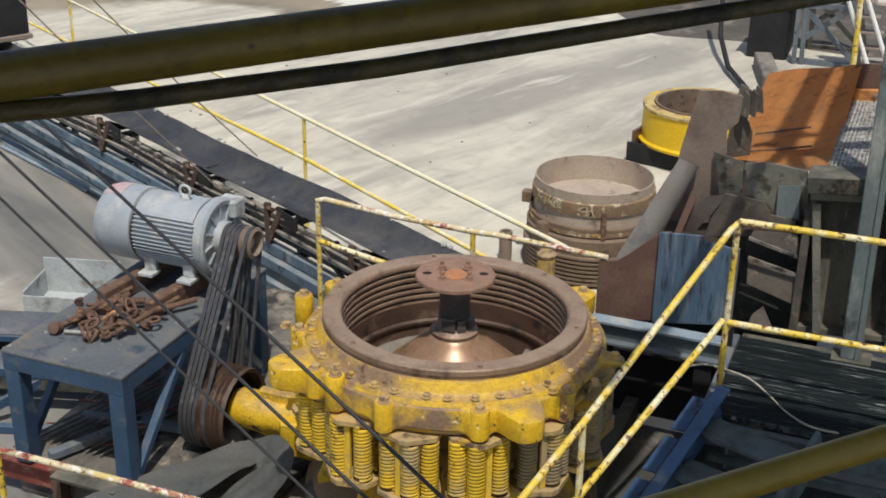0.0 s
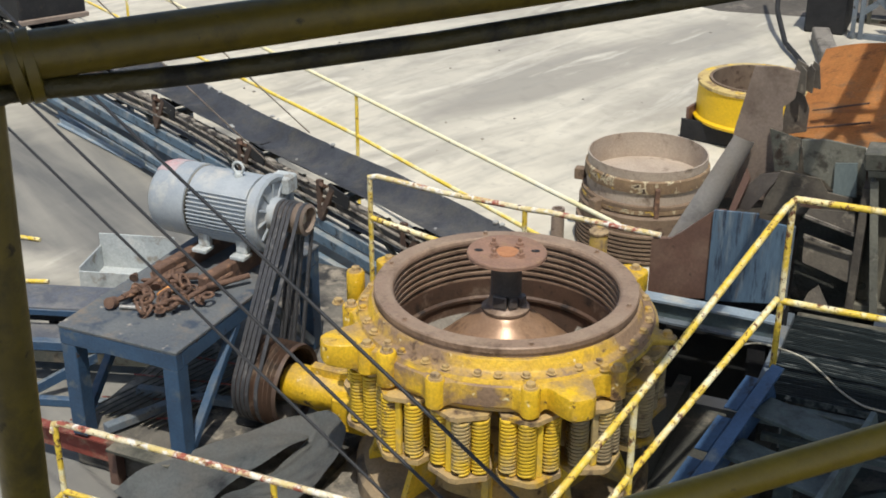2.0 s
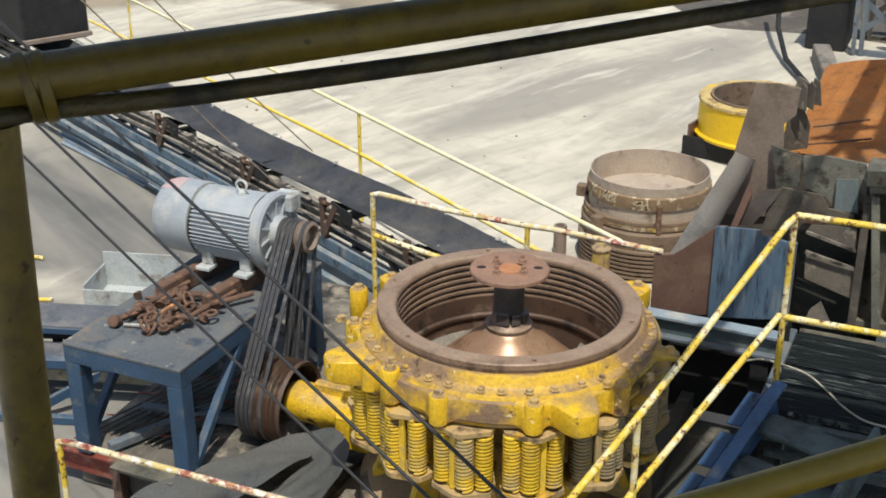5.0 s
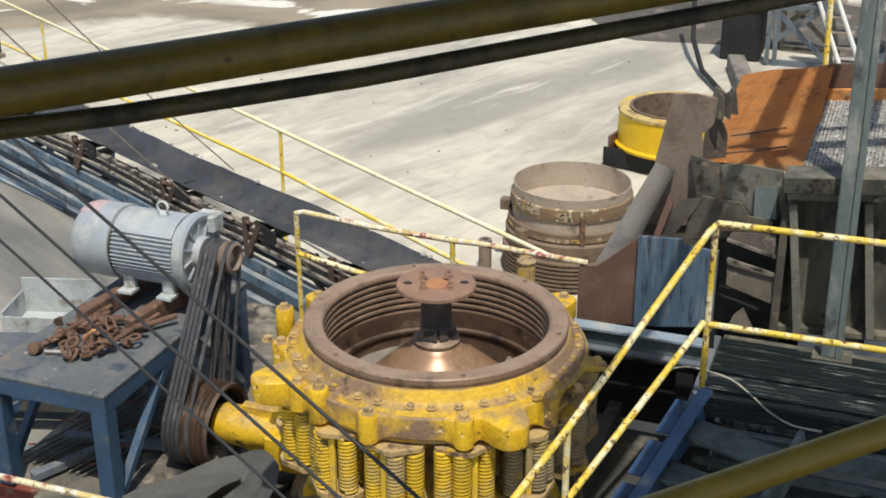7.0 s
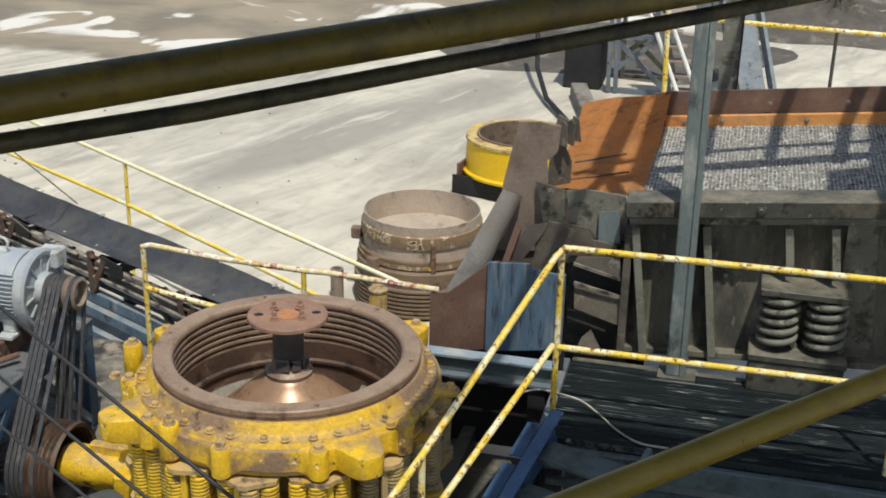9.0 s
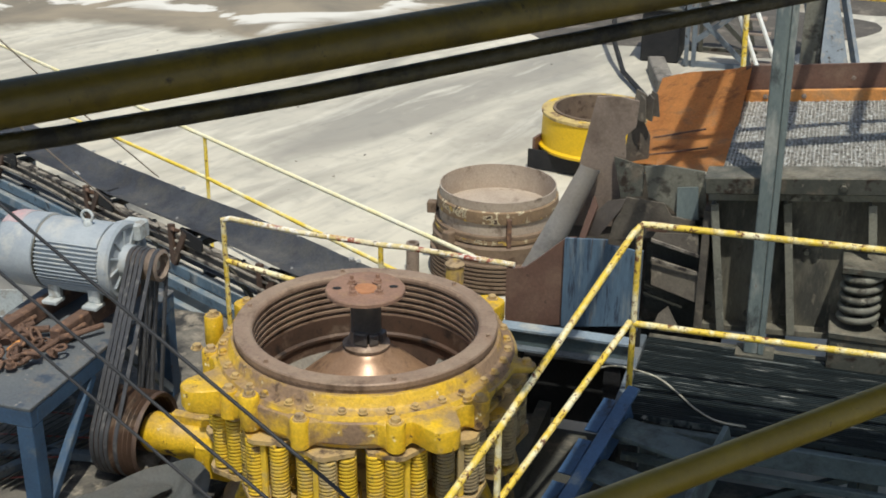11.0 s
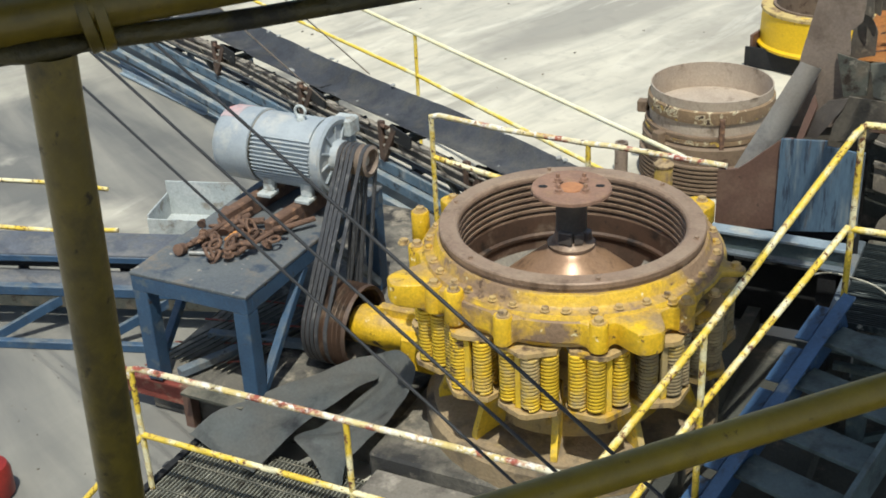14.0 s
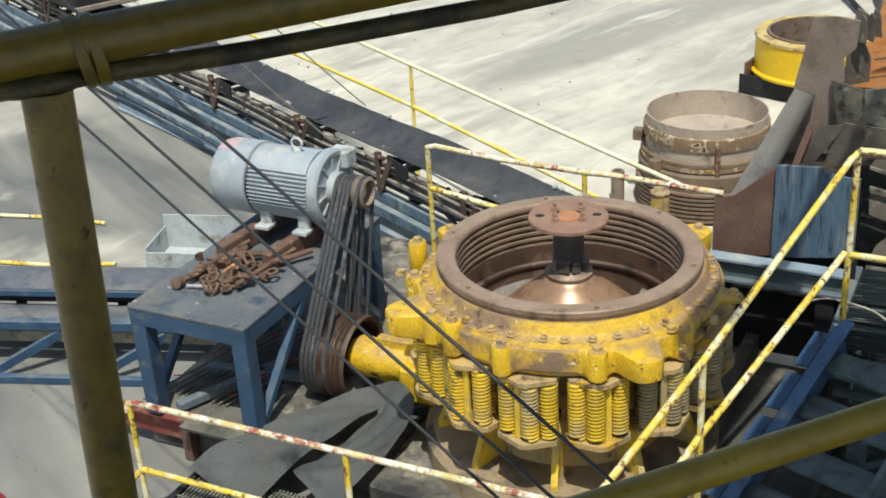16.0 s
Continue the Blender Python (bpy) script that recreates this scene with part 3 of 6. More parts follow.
    # adjustment ring: yellow casting with lugs
    part("adjustment_ring", lathe(B(), [(0.681, 1.181), (0.725, 1.182), (0.73, 1.20), (0.735, 1.265), (0.772, 1.282), (0.776, 1.305), (0.764, 1.326), (0.722, 1.338), (0.713, 1.346), (0.702, 1.39), (0.696, 1.397), (0.681, 1.399)], 120), M_YELLOWRING, c, "chipped yellow cast ring", 35)
    bosses = (-158, -126, -92.5, -60, -27, 88, 132)
    ears = ((-136, 0.99, 6.5), (-45.8, 0.955, 6.6), (5, 0.895, 3.6), (58, 0.96, 6.5), (110, 0.96, 6.0), (160, 0.95, 5.5))

    def near_az(a, b):
        return abs((a - b + 180) % 360 - 180)

    def rim(a):
        """Outer radius of the scalloped rim and how far it reaches down, by azimuth."""
        r = 0.792 + sum(0.03 * math.exp(-(near_az(a, b) / 4.6) ** 4) for b in bosses)
        for b, ro, w in ears:
            r += (ro - 0.792) * math.exp(-(near_az(a, b) / w) ** 4)
        bare = 1 / (1 + math.exp(-(near_az(a, 14) - 34) * 1.2))          # the rim has no skirt on this side
        return r, bare

    for a0, a1, coat in ((-113, -66, M_YELLOWRING), (-66, -20, M_YELLOW), (-20, 48, M_DUSTYEL), (48, 150, M_YELLOW), (150, 247, M_YELLOW)):
        bm = B()
        cols = []
        n = int((a1 - a0) * 1.4)
        for i in range(n + 1):
            az = a0 + (a1 - a0) * i / n
            r, f = rim(az)
            low = 1.268 - 0.085 * f - 0.018 * sum(math.exp(-(near_az(az, b) / 5.0) ** 4) for b in bosses) * f
            under = r - (1 - f) * 0.06
            ca, sa = math.cos(radians(az)), math.sin(radians(az))
            cols.append([bm.verts.new((q * ca, q * sa, z)) for q, z in ((0.70, 1.30), (0.765, 1.312), (r - 0.016, 1.302), (r - 0.004, 1.297), (r, 1.286), (r, low + 0.01), (r - 0.008, low), (under - 0.03, low - 0.004), (0.70, low - 0.004))])
        for p, q in zip(cols, cols[1:]):
            for i in range(9):
                bm.faces.new((p[i], p[(i + 1) % 9], q[(i + 1) % 9], q[i]))
        bm.faces.new(cols[0])
        bm.faces.new(cols[-1])
        part("scalloped_rim", bm, coat, c, "scalloped yellow rim with ears", 32)
    boss = None
    for az in bosses:
        m = pose(0, 0, 0, 0, 0, az) @ pose(0.806, 0, 0)
        if boss is None:
            boss = part("boss", lathe(B(), [(0, 1.158), (0.038, 1.158), (0.047, 1.166), (0.048, 1.30), (0.043, 1.312), (0, 1.312)], 20), M_YELLOW, c, "", 40)
            boss.matrix_basis = m
        else:
            again(boss, c, m)
    tall = part("boss", lathe(B(), [(0, 1.165), (0.045, 1.165), (0.052, 1.175), (0.05, 1.335), (0.044, 1.345), (0, 1.345)], 20), M_YELLOW, c, "", 40)
    tall.matrix_basis = pose(0, 0, 0, 0, 0, 179) @ pose(0.89, 0, 0)
    again(tall, c, pose(0, 0, 0, 0, 0, -114.5) @ pose(0.795, 0, 0))
    stub = part("pipe_stub", lathe(B(), [(0.03, 1.2), (0.052, 1.2), (0.052, 1.43), (0.046, 1.438), (0.026, 1.438), (0.026, 1.40), (0.0, 1.40), (0, 1.2)], 20), M_DUSTYEL, c, "yellow pipe stub with grey top", 40)
    stub.matrix_basis = pose(0, 0, 0, 0, 0, 75) @ pose(0.88, 0, 0)
    cap = part("stub_plug", lathe(B(), [(0, 1.439), (0.056, 1.439), (0.058, 1.452), (0.04, 1.468), (0, 1.47)], 14), M_DUSTY, c, "grey rusted plug", 40)
    cap.matrix_basis = stub.matrix_basis.copy()
    nutm = part("bolt", bolt_mesh(0.025, 0.024), M_DUSTY, c)
    nutm.matrix_basis = pose(0, 0, 0, 0, 0, -92.5) @ pose(0.806, 0, 1.312)
    for az, r, z in ((-60, 0.806, 1.312), (-126, 0.806, 1.312), (-158, 0.806, 1.312), (-27, 0.806, 1.312), (88, 0.806, 1.312), (132, 0.806, 1.312), (-114.5, 0.795, 1.345), (179, 0.89, 1.345), (-160.5, 0.88, 1.302),
                     (58, 0.9, 1.303), (5, 0.845, 1.303), (110, 0.89, 1.303), (160, 0.88, 1.303), (-31, 0.77, 1.312), (-10, 0.81, 1.25)):
        again(nutm, c, pose(0, 0, 0, 0, 0, az) @ pose(r, 0, z, 0, 0, az * 3))
    small = part("bolt", bolt_mesh(0.019, 0.018), M_DUSTY, c)
    small.matrix_basis = pose(0.738, 0, 1.335)
    rnd = random.Random(12)
    for k in range(1, 36):
        again(small, c, pose(0, 0, 0, 0, 0, k * 10 + rnd.uniform(-1.5, 1.5)) @ pose(0.738 + rnd.uniform(-0.004, 0.004), 0, 1.335, rnd.uniform(-4, 4), 0, k * 17))
    # threaded bowl ring
    prof = [(0.62, 1.19), (0.678, 1.19), (0.678, 1.415), (0.685, 1.42), (0.685, 1.445), (0.679, 1.452), (0.60, 1.452), (0.588, 1.444)]
    z = 1.432
    for _ in range(6):
        prof += [(0.582, z), (0.582, z - 0.014), (0.606, z - 0.020), (0.606, z - 0.032)]
        z -= 0.037
    prof += [(0.59, z), (0.585, z - 0.03)]
    part("bowl_ring", lathe(B(), prof, 120), M_RING, c, "brown steel ring, threaded inside", 25)
    part("inner_liner", lathe(B(), [(0.585, 1.20), (0.608, 1.20), (0.608, 1.02), (0.54, 0.90), (0.54, 0.93), (0.582, 1.0), (0.582, 1.06), (0.568, 1.075), (0.568, 1.09), (0.582, 1.10)], 96), M_LINER, c, "dark brown lower liner", 35)
    # floor is dark to stand in for the chamber's deep shade
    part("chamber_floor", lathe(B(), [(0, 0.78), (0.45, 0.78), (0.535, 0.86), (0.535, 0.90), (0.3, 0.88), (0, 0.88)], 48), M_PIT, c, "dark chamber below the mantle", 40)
    for a0, sw in ((118, 52), (8, 58), (222, 24)):
        part("dust_drift", lathe(B(), [(0.495, 0.906), (0.538, 0.902), (0.578, 0.985), (0.572, 1.005), (0.53, 0.962)], 20, None, True, a0, sw), M_CONCRETE, c, "pale stone dust lying on the liner ledge", 40)
    for k in range(6):
        fb = part("flange_bolt", bolt_mesh(0.012, 0.012), M_RING, c) if k == 0 else again(fb, c, Matrix())
        fb.matrix_basis = pose(0, 0, 0, 0, 0, -118 + k * 60) @ pose(0.65, 0, 1.452)
    # mantle, shaft and feed disc
    part("mantle", lathe(B(), [(0, 1.312), (0.105, 1.312), (0.128, 1.302), (0.136, 1.286), (0.20, 1.236), (0.30, 1.150), (0.41, 1.052), (0.485, 0.975), (0.492, 0.95), (0.475, 0.90), (0, 0.90)], 96), M_CONE, c, "polished brown steel mantle cone", 50)
    part("shaft_collar", lathe(B(), [(0, 1.312), (0.125, 1.312), (0.125, 1.326), (0.105, 1.336), (0.09, 1.36), (0.082, 1.40), (0, 1.40)], 40), M_RING, c, "", 35)
    bm = B()
    lathe(bm, [(0, 1.37), (0.08, 1.37), (0.08, 1.56), (0.095, 1.58), (0.1, 1.61), (0, 1.61)], 32)
    part("main_shaft", bm, M_SHAFT, c, "oily dark shaft", 35)
    bm = B()
    for k, (sx, sz) in enumerate(((0.075, 0.06), (0.05, 0.05), (0.06, 0.045))):
        box(bm, (-sx / 2, -0.105, 1.352), (sx / 2, -0.07, 1.362 + sz), pose(0, 0, 0, 0, 0, 2 + k * 42), bevel=0.006)
    part("locking_block", bm, M_SHAFT, c, "worn square locking lugs")
    disc = part("feed_disc", lathe(B(), [(0, 1.61), (0.19, 1.61), (0.205, 1.617), (0.205, 1.634), (0.2, 1.64), (0.085, 1.64), (0.08, 1.632), (0, 1.632)], 64), M_DISC, c, "rusty round feed plate", 35)
    part("disc_centre", lathe(B(), [(0, 1.6325), (0.062, 1.6325), (0.06, 1.637), (0, 1.637)], 32), M_SPOT, disc, "orange rust spot", 35)
    st = part("stud", bolt_mesh(0.021, 0.018, 0.022), M_DISC, disc)
    for k in range(4):
        m = pose(0, 0, 0, 0, 0, 23 + 45 + 90 * k) @ pose(0.095, 0, 1.64, 0, 0, 20 * k)
        if k == 0:
            st.matrix_basis = m
        else:
            again(st, disc, m)
    for s in (-1, 1):
        bm = B()
        lathe(bm, [(0, 0), (0.016, 0), (0.016, 0.005), (0, 0.005)], 12, pose(0, 0, 1.6375) @ Matrix.Diagonal((1.5, 1, 1, 1)))
        o = part("slot", bm, M_BLACK, disc)
        o.matrix_basis = pose(0, 0, 0, 0, 0, 22 if s > 0 else 202) @ pose(0.145, 0, 0)
    # countershaft housing and pulley, along -x
    hub = pose(0, 0, 0.52) @ pose(0, 0, 0, 0, -90, 0)
    barrel = pose(0, 0, 0.545) @ pose(0, 0, 0, 0, -90, 0)
    part("countershaft_housing", lathe(B(), [(0, 0.40), (0.13, 0.40), (0.13, 0.80), (0.145, 0.815), (0.145, 0.86), (0.118, 0.875), (0.105, 1.09), (0.112, 1.11), (0.116, 1.15), (0.118, 1.31), (0.104, 1.345), (0.07, 1.36), (0, 1.36)], 40, barrel), M_YELLOW, c, "", 35)
    part("housing_web", box(B(), (-1.18, -0.03, 0.60), (-0.45, 0.03, 0.705), bevel=0.008), M_YELLOW, c)
    part("housing_rib", prism(B(), [(-1.26, 0.455), (-0.75, 0.30), (-0.62, 0.46), (-0.62, 0.56), (-1.2, 0.50)], -0.045, 0.045, pose(0, 0, 0, 90, 0, 0)), M_YELLOW, c)
    part("bearing_block", box(B(), (-0.98, -0.17, 0.40), (-0.66, 0.17, 0.62), bevel=0.02), M_YELLOW, c)
    pul = [(0.06, 1.25), (0.10, 1.25), (0.10, 1.49), (0.228, 1.49), (0.228, 1.30), (0.25, 1.29)]
    for k in range(9):
        z0 = 1.312 + 0.030 * k
        pul += [(0.255, z0), (0.225, z0 + 0.011), (0.225, z0 + 0.018), (0.255, z0 + 0.029)]
    pul += [(0.25, 1.585), (0.06, 1.585)]
    part("driven_pulley", lathe(B(), pul, 64, hub), M_LINER, c, "rusty grooved belt pulley", 30)
    part("pulley_dust", lathe(B(), [(0.17, 1.40), (0.226, 1.33), (0.227, 1.48), (0.17, 1.485)], 24, hub, True, 130, 150), M_CONCRETE, c, "pale dust caked inside the pulley", 40)
    return c


def belt_loop(x, y0, z0, r0, y1, z1, r1, w, t, skew):
    """A v-belt in the plane x round two pulleys."""
    dy, dz = y1 - y0, z1 - z0
    L = math.hypot(dy, dz)
    base = math.atan2(dz, dy)
    k = math.acos((r0 - r1) / L)
    pts = []
    for i in range(25):
        a = base + k + (2 * math.pi - 2 * k) * i / 24
        pts.append((y0 + r0 * math.cos(a), z0 + r0 * math.sin(a), math.cos(a), math.sin(a), x + skew))
    for i in range(17):
        a = base - k + 2 * k * i / 16
        pts.append((y1 + r1 * math.cos(a), z1 + r1 * math.sin(a), math.cos(a), math.sin(a), x))
    bm = B()
    rings = []
    for y, z, ny, nz, xx in pts:
        rings.append([bm.verts.new((xx + sx, y + ny * o, z + nz * o)) for sx, o in ((-w * 0.35, -t), (w * 0.35, -t), (w / 2, 0), (-w / 2, 0))])
    for q, s in zip(rings, rings[1:] + rings[:1]):
        for i in range(4):
            bm.faces.new((q[i], q[(i + 1) % 4], s[(i + 1) % 4], s[i]))
    return bm


MY, MZ = 0.47, 1.37      # motor axis


def motor():
    c = thing("electric_motor", "pale grey finned electric motor with eyebolt on a steel stand", "motor")
    ax = pose(0, MY, MZ) @ X_AXIS
    part("fan_cover", lathe(B(), [(0, -2.53), (0.10, -2.53), (0.19, -2.52), (0.222, -2.495), (0.238, -2.45), (0.242, -2.24), (0.228, -2.235), (0, -2.235)], 56, ax), M_MOTOR, c, "smooth pale blue-grey fan cover", 40)
    part("cover_band", lathe(B(), [(0.20, -2.238), (0.231, -2.238), (0.231, -2.226), (0.20, -2.226)], 56, ax), M_DARKSTEEL, c, "dark joint band", 40)
    part("frame", lathe(B(), [(0, -2.228), (0.214, -2.228), (0.214, -1.80), (0, -1.80)], 56, ax), M_MOTOR, c, "", 40)
    fin = None
    for k in range(54):
        a = k * 360 / 54
        if 35 < a < 142:      # smooth pads on the frame's top
            continue
        m = pose(0, MY, MZ, a - 90, 0, 0)
        if fin is None:
            fin = part("fin", box(B(), (-2.225, -0.0045, 0.19), (-1.81, 0.0045, 0.232), bevel=0.003), M_MOTOR, c)
            fin.matrix_basis = m
        else:
            again(fin, c, m)
    part("top_pad", lathe(B(), [(0.2, -2.226), (0.230, -2.226), (0.230, -1.82), (0.2, -1.82)], 24, ax, start=127, sweep=104), M_MOTOR, c, "smooth pale top of the frame", 40)
    part("end_shield", lathe(B(), [(0, -1.80), (0.225, -1.80), (0.25, -1.785), (0.252, -1.74), (0.235, -1.725), (0.21, -1.728), (0.20, -1.745), (0.11, -1.735), (0.10, -1.69), (0.075, -1.685), (0, -1.685)], 56, ax), M_MOTOR, c, "", 35)
    rib = None
    for k in range(11):
        m = pose(0, MY, MZ, k * 360 / 11, 0, 0)
        if rib is None:
            rib = part("shield_rib", box(B(), (-1.745, -0.009, 0.10), (-1.728, 0.009, 0.20), bevel=0.004), M_MOTOR, c)
            rib.matrix_basis = m
        else:
            again(rib, c, m)
    part("bearing_cap", lathe(B(), [(0, -1.69), (0.085, -1.69), (0.085, -1.655), (0.05, -1.65), (0.04, -1.60), (0, -1.60)], 32, ax), M_DARKSTEEL, c, "", 35)
    pul = [(0.03, -1.645), (0.09, -1.64)]
    for k in range(6):
        z0 = -1.632 + 0.030 * k
        pul += [(0.095, z0), (0.07, z0 + 0.011), (0.07, z0 + 0.018), (0.095, z0 + 0.029)]
    pul += [(0.098, -1.448), (0.075, -1.44), (0.07, -1.49), (0.03, -1.50)]
    part("drive_pulley", lathe(B(), pul, 40, ax), M_GREYRUST, c, "small rusty drive pulley", 30)
    part("shaft_end", lathe(B(), [(0, -1.66), (0.03, -1.66), (0.03, -1.475), (0, -1.475)], 20, ax), M_STEELBRIGHT, c, "", 35)
    bm = B()
    tube(bm, [(-1.95 + 0.036 * math.cos(k * math.pi / 8), MY - 0.03, MZ + 0.285 + 0.036 * math.sin(k * math.pi / 8)) for k in range(17)], 0.009, 8, False)
    lathe(bm, [(0, 0.22), (0.028, 0.22), (0.028, 0.245), (0.014, 0.26), (0, 0.26)], 16, pose(-1.95, MY - 0.03, MZ))
    part("eyebolt", bm, M_MOTORLIGHT, c, "", 50)
    part("terminal_box", box(B(), (-1.83, MY + 0.10, MZ + 0.09), (-1.69, MY + 0.23, MZ + 0.205), bevel=0.012), M_MOTORLIGHT, c, "pale terminal box")
    for x0 in (-2.20, -1.93):
        for s in (-1, 1):
            bm = B()
            box(bm, (x0, MY + s * 0.17 - 0.05, 1.12), (x0 + 0.10, MY + s * 0.17 + 0.05, 1.145), bevel=0.005)
            box(bm, (x0 + 0.01, MY + s * 0.14 - 0.025, 1.14), (x0 + 0.09, MY + s * 0.14 + 0.025, 1.24), bevel=0.01)
            part("foot", bm, M_MOTORLIGHT, c, "whitish mounting foot")
    part("faded_patch", lathe(B(), [(0.20, -2.512), (0.2245, -2.497), (0.2405, -2.45), (0.2425, -2.36), (0.2, -2.36)], 18, ax, start=120, sweep=86), M_PINK, c, "sun-faded pink primer patch", 60)
    slim = Matrix.Translation((0.055, MY, MZ)) @ Matrix.Diagonal((1, 0.95, 0.95, 1)) @ Matrix.Translation((0, -MY, -MZ))
    for o in c.children:
        kind = o.name.split(".")[0]
        if kind == "foot":
            o.matrix_basis = Matrix.Translation((0.055, 0, 0))
        elif kind not in ("bearing_cap", "drive_pulley", "shaft_end"):
            o.matrix_basis = slim @ o.matrix_basis
    return c


def belts():
    for k in range(6):
        if k == 4:
            continue
        x = -1.617 + 0.030 * k
        bm = belt_loop(x, 0.0, 0.52, 0.257, MY, MZ, 0.098, 0.024, 0.014, 0.05)
        tagged(part("drive_belt", bm, M_BELTV, None, "", 50), "black rubber drive belt round motor and crusher pulleys", "belt", "drive belts")


def motor_stand():
    c = thing("motor_stand", "heavy blue steel table carrying the motor, dusty top", "stand")
    x0, x1, y0, y1, zt = -2.43, -1.63, -0.66, 0.90, 1.0
    part("top", box(B(), (x0, y0, zt - 0.02), (x1, y1, zt), bevel=0.004), M_TABLETOP, c, "grey dusty table plate")
    for a, b in (((x0 + 0.003, y0 + 0.003, zt - 0.12), (x1 - 0.003, y0 + 0.06, zt - 0.021)), ((x0 + 0.003, y1 - 0.06, zt - 0.12), (x1 - 0.003, y1 - 0.003, zt - 0.021)),
                 ((x0 + 0.003, y0 + 0.062, zt - 0.12), (x0 + 0.06, y1 - 0.062, zt - 0.021)), ((x1 - 0.06, y0 + 0.062, zt - 0.12), (x1 - 0.003, y1 - 0.062, zt - 0.021))):
        part("apron", box(B(), a, b, bevel=0.004), M_BLUE, c)
    for x in (x0 + 0.055, x1 - 0.055):
        for y in (y0 + 0.055, y1 - 0.055):
            part("leg", box(B(), (x - 0.05, y - 0.05, 0.28), (x + 0.05, y + 0.05, zt - 0.12), bevel=0.005), M_BLUE, c)
    for x in (x1 - 0.03, x0 + 0.03):
        part("brace", bar(B(), (x, y0 + 0.10, 0.34), (x, y0 + 0.62, zt - 0.12), 0.05, 0.05, 0.004), M_BLUE, c)
        part("brace", bar(B(), (x, y1 - 0.10, 0.34), (x, y1 - 0.62, zt - 0.12), 0.05, 0.05, 0.004), M_BLUEGREY, c)
    part("stretcher", bar(B(), (x0 + 0.1, y0 + 0.5, 0.33), (x1 - 0.05, y0 + 0.62, 0.33), 0.06, 0.05, 0.004), M_BLUEGREY, c)
    part("stretcher", bar(B(), (x0 + 0.2, y0 + 0.06, 0.33), (x1 - 0.2, y0 + 0.9, 0.33), 0.06, 0.05, 0.004), M_BLUEGREY, c)


def slide_rails():
    for x in (-2.19, -1.86):
        c = thing("slide_rail", "rusty motor slide rail with adjusting screw on the stand", "rail", "motor slide rails")
        part("rail_body", bar(B(), (x - 0.03, -0.02, 1.06), (x + 0.05, 0.82, 1.06), 0.07, 0.115, 0.008), M_RUST, c)
        part("screw", tube(B(), [(x - 0.04, -0.32, 1.06), (x + 0.03, 0.2, 1.06)], 0.014, 8), M_RUST, c)
        o = part("lock_nut", bolt_mesh(0.028, 0.03), M_RUST, c)
        o.matrix_basis = pose(x - 0.03, -0.2, 1.06, 90, 0, 0)


def rusty_scrap():
    """Chain links, bolts and clamps heaped on the stand."""
    rnd = random.Random(5)
    c = thing("rusty_chain_heap", "heap of rusty chain, bolts and clamps on the motor stand", "scrap metal")
    for k in range(26):
        bm = B()
        a, b = 0.035 + rnd.random() * 0.02, 0.02 + rnd.random() * 0.008
        tube(bm, [(a * math.cos(i * math.pi / 6), b * math.sin(i * math.pi / 6), 0) for i in range(13)], 0.009 + rnd.random() * 0.004, 6, False)
        o = part("chain_link", bm, M_ORANGE if rnd.random() < 0.12 else M_RUST, c, "", 60)
        o.matrix_basis = pose(-2.02 + rnd.gauss(0, 0.12), -0.12 + rnd.gauss(0, 0.11), 1.02 + rnd.random() * 0.05, rnd.uniform(-50, 50), rnd.uniform(-50, 50), rnd.uniform(0, 360))
    for k in range(10):
        o = part("bolt", bolt_mesh(0.02 + rnd.random() * 0.012, 0.03, 0.06 * rnd.random()), M_RUST, c)
        o.matrix_basis = pose(-2.02 + rnd.gauss(0, 0.16), -0.12 + rnd.gauss(0, 0.12), 1.03, rnd.uniform(0, 90), 0, rnd.uniform(0, 360))
    for a, b, r in (((-2.28, -0.30, 1.02), (-2.12, 0.12, 1.06), 0.017), ((-1.98, -0.12, 1.03), (-1.72, 0.22, 1.06), 0.017), ((-1.93, 0.0, 1.03), (-1.78, -0.02, 1.10), 0.02), ((-2.22, -0.02, 1.05), (-2.0, 0.10, 1.05), 0.022)):
        part("rod", tube(B(), [a, b], r, 10), M_RUST, c)
    t = thing("socket_wrench", "steel socket wrench with bare handle lying on the stand", "wrench")
    part("handle", tube(B(), [(-2.22, -0.365, 1.016), (-1.93, -0.27, 1.016)], 0.014, 12), M_STEELBRIGHT, t, "bare steel handle", 40)
    part("head", lathe(B(), [(0, -0.03), (0.034, -0.03), (0.034, 0.03), (0.02, 0.034), (0, 0.034)], 14, pose(-2.27, -0.375, 1.036, 70, 20, 0)), M_RUST, t, "rusty socket head", 40)
    part("drive", tube(B(), [(-2.27, -0.375, 1.04), (-2.22, -0.30, 1.05), (-2.20, -0.25, 1.05)], 0.012, 8), M_RUST, t)


# ---- railings ----
def railing(name, label, posts, rails, r, mat, mat2=None, group="railings"):
    c = thing(name, label, "railing", group)
    for a, b in posts:
        part("post", tube(B(), [a, b], r * 0.95, 10), mat, c, "", 40)
    for i, pts in enumerate(rails):
        part("rail", tube(B(), pts, r, 12), (mat2 if mat2 and i == 0 else mat), c, "", 40)
    return c


